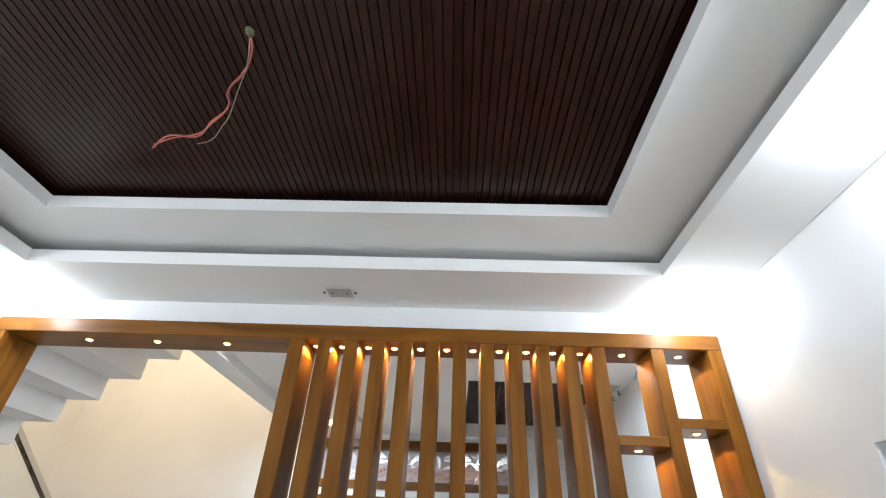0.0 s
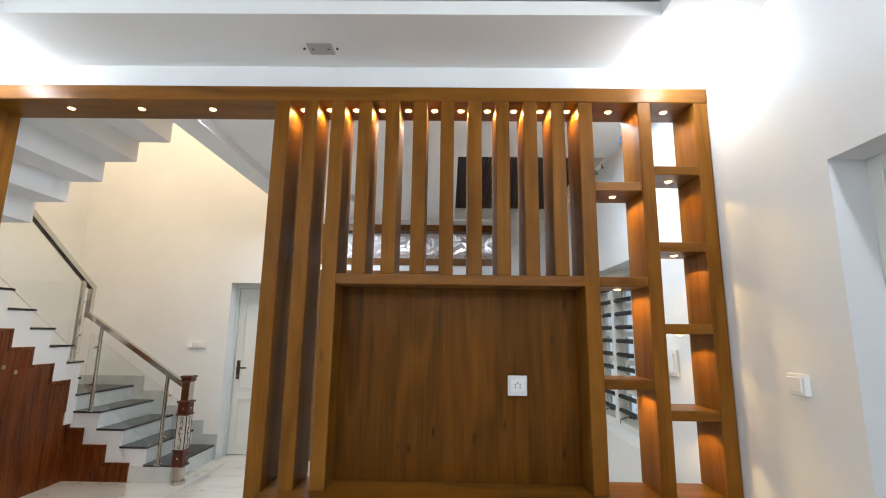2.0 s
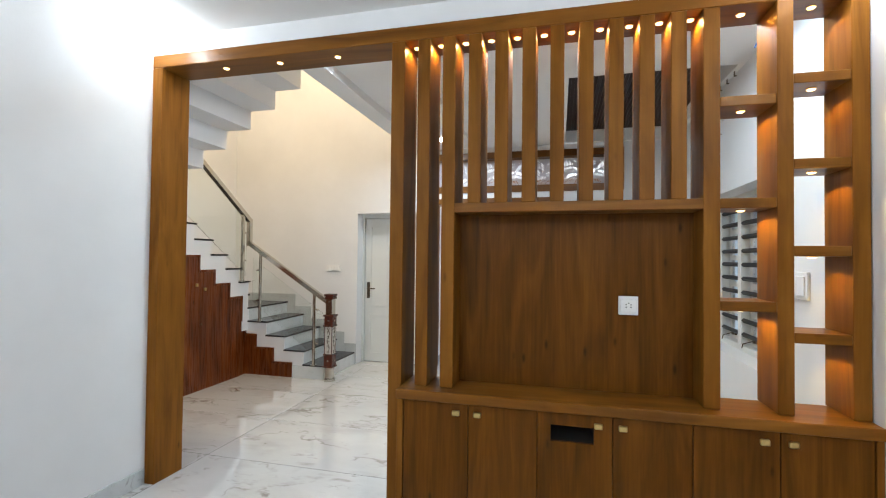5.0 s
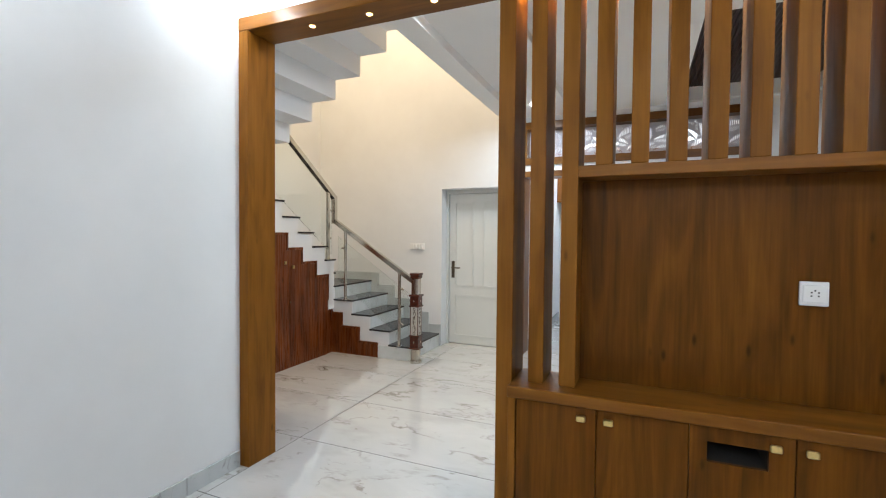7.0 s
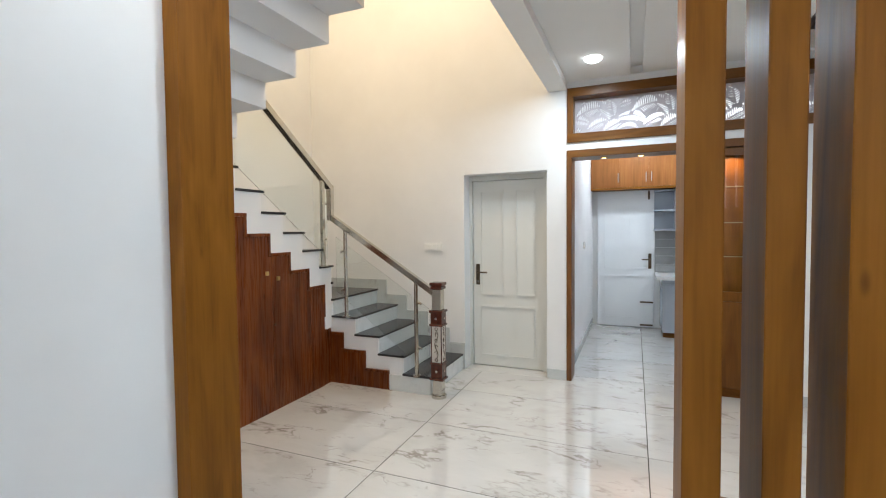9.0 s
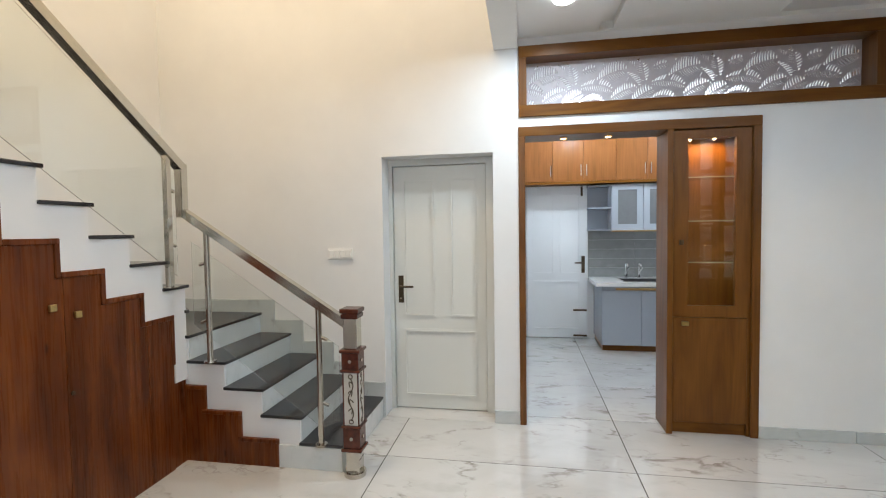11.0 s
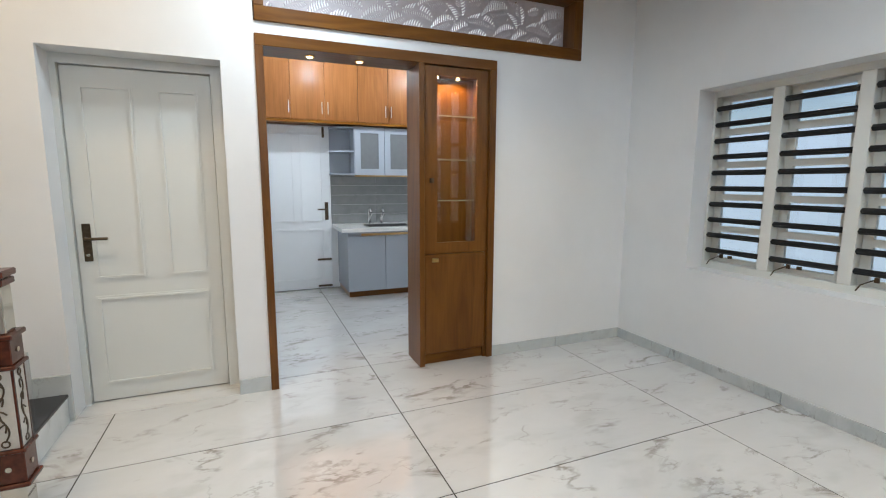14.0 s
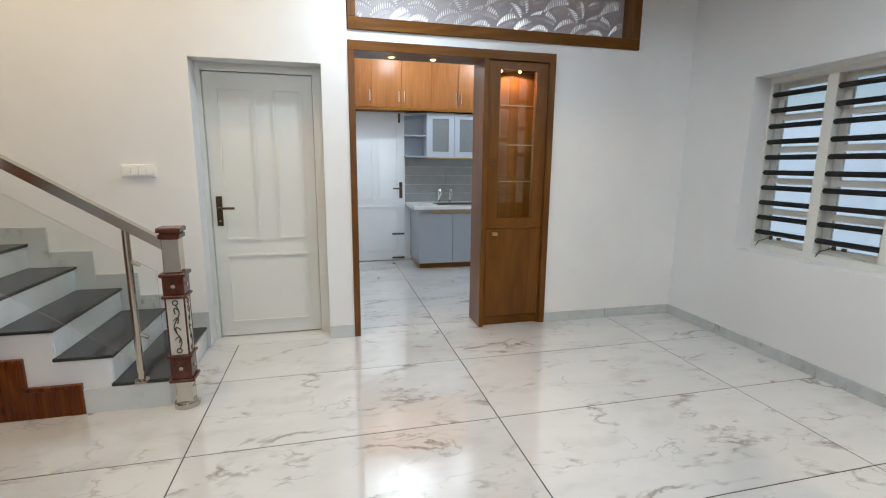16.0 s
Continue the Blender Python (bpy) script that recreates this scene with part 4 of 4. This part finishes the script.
def leaf_screen():
    """Board with leaves cut out as rows of slanting slits either side of a rib."""
    x0, x1, z0, z1 = -1.437, 0.855, 2.441, 2.795
    cu = bpy.data.curves.new("pierced_board", "CURVE")
    cu.dimensions, cu.fill_mode, cu.extrude = "2D", "BOTH", 0.004

    def loop(pts):
        sp = cu.splines.new("POLY")
        sp.points.add(len(pts) - 1)
        for p, (u, v) in zip(sp.points, pts):
            p.co = (u, v, 0, 1)
        sp.use_cyclic_u = True
    loop([(x0, z0), (x1, z0), (x1, z1), (x0, z1)])
    rnd = random.Random(5)
    # one repeat of the pattern: tip, tip, bow, wide half, narrow half
    motif = [((0.016, 0.185), (0.240, 0.262), 0.018, 0.080, 0.060), ((0.228, 0.238), (0.318, 0.130), 0.006, 0.044, 0.040),
             ((-0.105, 0.150), (0.130, 0.118), 0.030, 0.046, 0.045), ((0.120, 0.050), (0.300, 0.128), 0.014, 0.048, 0.040),
             ((0.262, 0.008), (0.420, 0.104), 0.010, 0.056, 0.040), ((0.395, 0.025), (0.580, 0.022), 0.030, 0.042, 0.040),
             ((0.365, 0.165), (0.342, 0.300), 0.000, 0.040, 0.040), ((0.420, 0.262), (0.520, 0.290), 0.004, 0.030, 0.030),
             ((0.060, 0.300), (0.200, 0.335), 0.006, 0.030, 0.030), ((0.240, 0.345), (0.330, 0.300), 0.004, 0.028, 0.030)]
    taken = collections.defaultdict(list)

    def free(pts, gap):
        for p, q in pts:
            if not (x0 + 0.006 < p < x1 - 0.006 and z0 + 0.006 < q < z1 - 0.006):
                return False
            a, b = int(p // 0.02), int(q // 0.02)
            for da in (-1, 0, 1):
                for db in (-1, 0, 1):
                    for p2, q2 in taken[a + da, b + db]:
                        if (p - p2) ** 2 + (q - q2) ** 2 < gap * gap:
                            return False
        return True
    for wide in (True, False):
        for k in range(-1, 5):
            for (ax, az), (cx, cz), bow, up, down in motif:
                A, C = Vector((x0 + 0.51 * k + ax, z0 + az)), Vector((x0 + 0.51 * k + cx, z0 + cz))
                d = (C - A).normalized()
                n = Vector((-d.y, d.x)) * (1 if d.x >= 0 else -1)
                L = (C - A).length
                count = max(5, int(L / (0.0175 if wide else 0.0150)))
                held = []
                for i in range(count):
                    f = (i + 0.5) / count
                    side, W, thick = (1, up, 0.0050) if wide else (-1, down, 0.0026)
                    h = W * (4 * f * (1 - f)) ** 0.6 * rnd.uniform(0.93, 1.0)
                    if h < 0.009:
                        continue
                    root = A + d * (L * f) + n * (bow * 4 * f * (1 - f) + (0.0035 if wide else -0.0095))
                    lean = d * (h * 0.42)
                    mid, tip = root + n * (side * h * 0.55) + lean * 0.4, root + n * (side * h) + lean
                    w = d * thick
                    pts = [root - w, root + w, mid + w * 1.15, tip + w * 0.4, tip - w * 0.4, mid - w * 1.15]
                    line = [root.lerp(mid, g) for g in (0, 0.35, 0.7)] + [mid.lerp(tip, g) for g in (0, 0.35, 0.7, 1.0)]
                    if free([*((p.x, p.y) for p in line), *((p.x, p.y) for p in pts)], 0.0078 if wide else 0.0060):
                        loop([(p.x, p.y) for p in pts])
                        held.extend((p.x, p.y) for p in line)
                for p, q in held:
                    taken[int(p // 0.02), int(q // 0.02)].append((p, q))
    tmp = bpy.data.objects.new("pierced_board", cu)
    me = bpy.data.meshes.new_from_object(tmp)
    bpy.data.objects.remove(tmp)
    me.materials.clear()
    me.materials.append(jali_board)
    me.transform(Matrix.Translation((0, BY + 0.135, 0)) @ Matrix.Rotation(radians(90), 4, "X"))
    ob = new("pierced_board", me)
    ob.parent = jali
    ob.matrix_parent_inverse = Matrix.Translation(-jali.location)
    ob["label"] = "pale grey board with leaf-shaped slits"


leaf_screen()

# ---- kitchen ----
KB = 10.12
kd = panel_door("door_2", -1.42, -0.612, KB - 0.045, 2.09, kit_door_paint, "closed pale kitchen back door", False,
                [(-1.34, -1.05, 0.88, 2.0), (-0.98, -0.70, 0.88, 2.0), (-1.34, -0.70, 0.12, 0.80)])
for z in (0.38, 1.95, 0.03):
    block("bolt", (-0.80 if z < 1 else -0.70, KB - 0.062, z), (-0.62 if z < 1 else -0.672, KB - 0.0455, z + (0.025 if z < 1 else 0.13)), bronze, kd, 0.003, "dark sliding bolt")
base = thing("kitchen_base_unit", (0.2, 9.75, 0), "grey-blue laminate kitchen base unit with wood plinth", "cabinet")
block("body", (-0.525, 9.445, 0.07), (1.2, KB - 0.002, 0.80), grey_lam, base, 0.002)
block("plinth", (-0.51, 9.47, 0), (1.2, KB - 0.002, 0.07), cabinet_x, base, 0.001)
for k in range(3):
    block("unit_door", (-0.523 + 0.46 * k, 9.425, 0.075), (-0.523 + 0.46 * k + 0.456, 9.444, 0.745), grey_lam, base, 0.003)
block("handle_rail", (-0.36, 9.427, 0.752), (1.2, 9.444, 0.778), trim_warm, base, 0.002, "bronze handle rail")
wt = thing("kitchen_worktop", (0.2, 9.75, 0.80), "white quartz kitchen worktop with a cut-out for the sink", "worktop")
bm = bmesh.new()
sx0, sx1, sy0, sy1 = -0.25, 0.35, 9.55, 9.90
for a, b in (((-0.60, 9.39), (sx0, KB - 0.003)), ((sx1, 9.39), (1.2, KB - 0.003)), ((sx0, 9.39), (sx1, sy0)), ((sx0, sy1), (sx1, KB - 0.003))):
    bx(bm, (*a, 0.801), (*b, 0.845))
part("slab", bm, quartz, wt)
sink = thing("sink", (0.05, 9.72, 0.803), "dark steel kitchen sink set in the worktop", "sink")
bm = bmesh.new()
for a, b in (((sx0 + 0.001, sy0 + 0.001, 0.802), (sx0 + 0.016, sy1 - 0.001, 0.849)), ((sx1 - 0.016, sy0 + 0.001, 0.802), (sx1 - 0.001, sy1 - 0.001, 0.849)),
             ((sx0 + 0.016, sy0 + 0.001, 0.802), (sx1 - 0.016, sy0 + 0.016, 0.849)), ((sx0 + 0.016, sy1 - 0.016, 0.802), (sx1 - 0.016, sy1 - 0.001, 0.849)),
             ((sx0 + 0.016, sy0 + 0.016, 0.802), (sx1 - 0.016, sy1 - 0.016, 0.810))):
    bx(bm, a, b)
part("basin", bm, plain("sink_steel", (0.12, 0.12, 0.12), 0.3, 0.8), sink)
for x in (-0.13, 0.035):
    tap = thing("tap", (x, 9.99, 0.846), "chrome swan-neck kitchen tap behind the sink", "tap", "kitchen taps")
    bm = bmesh.new()
    rod(bm, (x, 9.99, 0.846), (x, 9.99, 0.93), 0.022, 14)
    part("tap_body", bm, chrome, tap)
    wire("spout", [(x, 9.99, 0.93), (x, 9.985, 1.02), (x, 9.95, 1.055), (x, 9.90, 1.045), (x, 9.87, 1.0)], 0.012, chrome, "", tap)
    bm = bmesh.new()
    bar(bm, (x + 0.01, 9.985, 0.93), (x + 0.045, 9.97, 0.985), 0.012, 0.012)
    part("lever", bm, chrome, tap)
tiles = tagged(new("splashback"), "grey tiled splashback above the worktop", "splashback", kind="structure")
for k in range(5):
    for j in range(3):
        x0 = -0.60 + 0.60 * j
        block("tile", (x0 + 0.001, KB - 0.012, 0.849 + 0.126 * k), (min(x0 + 0.598, 1.2), KB - 0.002, 0.849 + 0.126 * k + 0.123), splash, tiles, 0.001)
wc = thing("wall_cupboard", (0.1, 9.95, 1.48), "pale grey-blue wall cupboard with glazed doors and open end shelves", "cupboard")
block("carcass_back", (-0.62, KB - 0.02, 1.482), (1.0, KB - 0.003, 2.075), grey_lam, wc, 0.0)
block("carcass_side", (-0.345, 9.825, 1.482), (-0.325, KB - 0.021, 2.075), grey_lam, wc, 0.001)
for z in (1.482, 1.765, 2.055):
    bm = bmesh.new()
    arc = [(-0.345, KB - 0.021), (-0.62, KB - 0.021)] + [(-0.345 - 0.275 * math.cos(a), KB - 0.13 - 0.17 * math.sin(a)) for a in [i * math.pi / 16 for i in range(9)]]
    prism(bm, arc, "z", z, z + 0.018)
    part("end_shelf", bm, grey_lam, wc)
    block("shelf", (-0.325, 9.84, z), (1.0, KB - 0.021, z + 0.018), grey_lam, wc, 0.001)
for k in range(3):
    x0 = -0.34 + 0.385 * k
    bm = bmesh.new()
    a, b, c, d = x0 + 0.075, x0 + 0.305, 1.56, 2.00
    bx(bm, (x0, 9.80, 1.482), (a, 9.822, 2.075)), bx(bm, (b, 9.80, 1.482), (x0 + 0.38, 9.822, 2.075))
    bx(bm, (a, 9.80, 1.482), (b, 9.822, c)), bx(bm, (a, 9.80, d), (b, 9.822, 2.075))
    fr = part("cupboard_door", bm, grey_lam, wc)
    block("pane", (a, 9.808, c), (b, 9.813, d), frost, fr, 0.0, "grey frosted pane")
block("light_rail", (-0.34, 9.815, 1.462), (1.0, 9.835, 1.481), trim_warm, wc, 0.001)
loft = thing("loft_cupboard", (-0.3, 9.9, 2.09), "glossy light-brown wooden loft cupboard under the kitchen ceiling", "cupboard")
block("carcass", (-1.498, 9.772, 2.10), (1.2, KB - 0.002, CEIL - 0.003), loft_z, loft, 0.0)
block("bottom_rail", (-1.498, 9.748, 2.088), (1.2, 9.772, 2.118), teak_x, loft, 0.001)
EDGE = [-1.495, -1.09, -0.698, -0.30, 0.08, 0.47, 0.86]
for k in range(6):
    lf = block("loft_door", (EDGE[k] + 0.002, 9.750, 2.122), (EDGE[k + 1] - 0.002, 9.771, CEIL - 0.02), loft_z, loft, 0.002)
    hx = EDGE[k + 1] - 0.035 if k in (1, 3, 5) else EDGE[k] + 0.035
    if k == 0:
        hx = EDGE[1] - 0.02
    bm = bmesh.new()
    rod(bm, (hx, 9.728, 2.19), (hx, 9.728, 2.33), 0.007, 10)
    rod(bm, (hx, 9.728, 2.205), (hx, 9.750, 2.205), 0.005, 8), rod(bm, (hx, 9.728, 2.315), (hx, 9.750, 2.315), 0.005, 8)
    part("handle", bm, chrome, lf, "chrome bar handle")
switch_plate("light_switch", (-1.50, 8.7, 1.3), 0.09, 0.09, (1, 0, 0), "white switch plate on the kitchen wall", 1)

# wash counter under the upper landing
van = thing("wash_counter", (-4.05, 4.3, 0), "dark wood wash counter with a white top below the stairs", "counter")
block("body", (SX + 0.002, PB + 0.002, 0), (-3.66, 4.62, 0.85), red_z, van, 0.002)
block("top", (SX + 0.002, PB + 0.002, 0.851), (-3.62, 4.66, 0.90), quartz, van, 0.003)

# ---- windows ----


def window(name, y0, y1, z0, z1, bays, depth, nbars, bar0, bar1, label, panes=5):
    """A white casement window in the east wall, with level black bars in front of its sashes."""
    w = tagged(new(name), label, "window", kind="structure")
    w.location = (RX + depth, (y0 + y1) / 2, z0)
    bpy.context.view_layer.update()
    X = RX + depth
    t = 0.058
    block("window_frame", (X, y0, z0), (X + 0.07, y0 + t, z1), window_paint, w, 0.003)
    block("window_frame", (X, y1 - t, z0), (X + 0.07, y1, z1), window_paint, w, 0.003)
    block("window_frame", (X, y0 + t, z1 - t), (X + 0.07, y1 - t, z1), window_paint, w, 0.003)
    block("window_frame", (X, y0 + t, z0), (X + 0.07, y1 - t, z0 + t), window_paint, w, 0.003)
    m = 0.072
    bw = (y1 - y0 - 2 * t - m * (bays - 1)) / bays
    for k in range(bays):
        a = y1 - t - k * (bw + m) - bw
        if k:
            block("mullion", (X, a + bw, z0 + t), (X + 0.07, a + bw + m, z1 - t), window_paint, w, 0.003)
        S = X + 0.072
        s = 0.05
        bm = bmesh.new()
        bx(bm, (S, a - 0.01, z0 + t - 0.01), (S + 0.03, a + s, z1 - t + 0.01)), bx(bm, (S, a + bw - s, z0 + t - 0.01), (S + 0.03, a + bw + 0.01, z1 - t + 0.01))
        zz = [z0 + t - 0.01 + (z1 - z0 - 2 * t + 0.02 - 0.045) * i / panes for i in range(panes + 1)]
        for i, z in enumerate(zz):
            bx(bm, (S, a + s, z), (S + 0.03, a + bw - s, z + 0.045))
        sash = part("sash", bm, window_paint, w)
        for i in range(panes):
            g = block("pane", (S + 0.012, a + s, zz[i] + 0.045), (S + 0.017, a + bw - s, zz[i + 1]), pane_glass, sash, 0.0, "clear window pane")
            g.visible_shadow = False
        st = bmesh.new()
        rod(st, (X - 0.004, a + bw - 0.03, z0 + 0.035), (X - 0.002, a + bw - 0.05, z0 + t + 0.015), 0.004, 8)
        rod(st, (X - 0.002, a + bw - 0.05, z0 + t + 0.015), (X + 0.062, a + bw - 0.085, z0 + t + 0.045), 0.004, 8)
        bx(st, (X + 0.055, a + bw - 0.105, z0 + t + 0.03), (X + 0.071, a + bw - 0.085, z0 + t + 0.06))
        bx(st, (X + 0.055, a + bw - 0.175, z0 + t + 0.035), (X + 0.071, a + bw - 0.15, z0 + t + 0.055))
        part("window_stay", st, bronze, w, "small dark steel window stay")
        for i in range(nbars):
            z = bar0 + (bar1 - bar0) * i / (nbars - 1)
            bm = bmesh.new()
            xb = X + 0.018
            bar(bm, (xb, a + 0.001, z), (xb, a + bw - 0.001, z), 0.029, 0.029, radians(45))
            soften(bm, 0.003, 1)
            part("window_bar", bm, black_paint, w, "black painted steel bar")
    return w


window("window_1", *WIN1, 4, 0.105, 10, 0.885, 1.93, "white window with level black bars and small panes")
window("window_2", *WIN2, 3, 0.135, 11, 0.80, 2.0, "tall white window with level black bars")

# ---- skirting ----
def skirting(name, a, b, label):
    return tagged(block(name, a, b, skirt_marble, None, 0.002), label, "skirting", kind="structure")


SK = "grey marble skirting along the white wall"
skirting("baseboard_1", (LX, SOUTH, 0), (LX + 0.012, 3.22, 0.103), SK)
skirting("baseboard_2", (LX, 3.223, 0), (LX + 0.012, PY - 0.001, 0.103), SK)
skirting("baseboard_3", (RX - 0.012, SOUTH, 0), (RX, CF - 0.03, 0.1), SK)
skirting("baseboard_4", (RXD - 0.013, PB + 0.002, 0), (RXD, 5.683, 0.08), SK)
skirting("baseboard_5", (RXD - 0.013, 5.687, 0), (RXD, 6.483, 0.08), SK)
skirting("baseboard_10", (RXD - 0.013, 6.487, 0), (RXD, BY, 0.08), SK)
skirting("baseboard_6", (KX1 + 0.001, BY - 0.013, 0), (0.785, BY, 0.083), SK)
skirting("baseboard_7", (0.789, BY - 0.013, 0), (RXD - 0.014, BY, 0.083), SK)
skirting("baseboard_8", (DX1, BY - 0.012, 0), (KX0 - 0.001, BY, 0.1), SK)
skirting("baseboard_9", (-1.5, BY + WALL + 0.02, 0), (-1.488, KB - 0.05, 0.1), SK)

# ---- floor tiles ----
floor = structure("floor", [((SX - WALL, SOUTH - WALL, -0.12), (RX + WALL, 10.35, -0.0015))], grout, "white veined marble tile floor with thin dark joints", "floor")
G = 0.0031
shapes = {}


def tile_mesh(w, d):
    """One tile of that size, shared by all alike."""
    key = (round(w, 3), round(d, 3))
    if key not in shapes:
        bm = bmesh.new()
        bx(bm, (G, G, -0.01), (w - G, d - G, 0.0))
        soften(bm, 0.0006, 1)
        me = bpy.data.meshes.new("tile")
        bm.to_mesh(me)
        bm.free()
        me.materials.append(tile_marble)
        shapes[key] = me
    return shapes[key]


for i in range(math.floor((SX + 0.787) / 1.6), 2):
    for j in range(-9, 6):
        x0, y0 = -0.787 + 1.6 * i, 5.685 + 0.8 * j
        west = LX - 0.1 if y0 + 0.8 < PY else SX - 0.1
        a, b = max(x0, west), min(x0 + 1.6, RX + 0.1)
        c, d = max(y0, SOUTH - 0.1), min(y0 + 0.8, 10.2)
        if b - a < 0.03 or d - c < 0.03:
            continue
        t = new("tile", tile_mesh(b - a, d - c))
        t.location = (a, c, 0)
        t.parent = floor
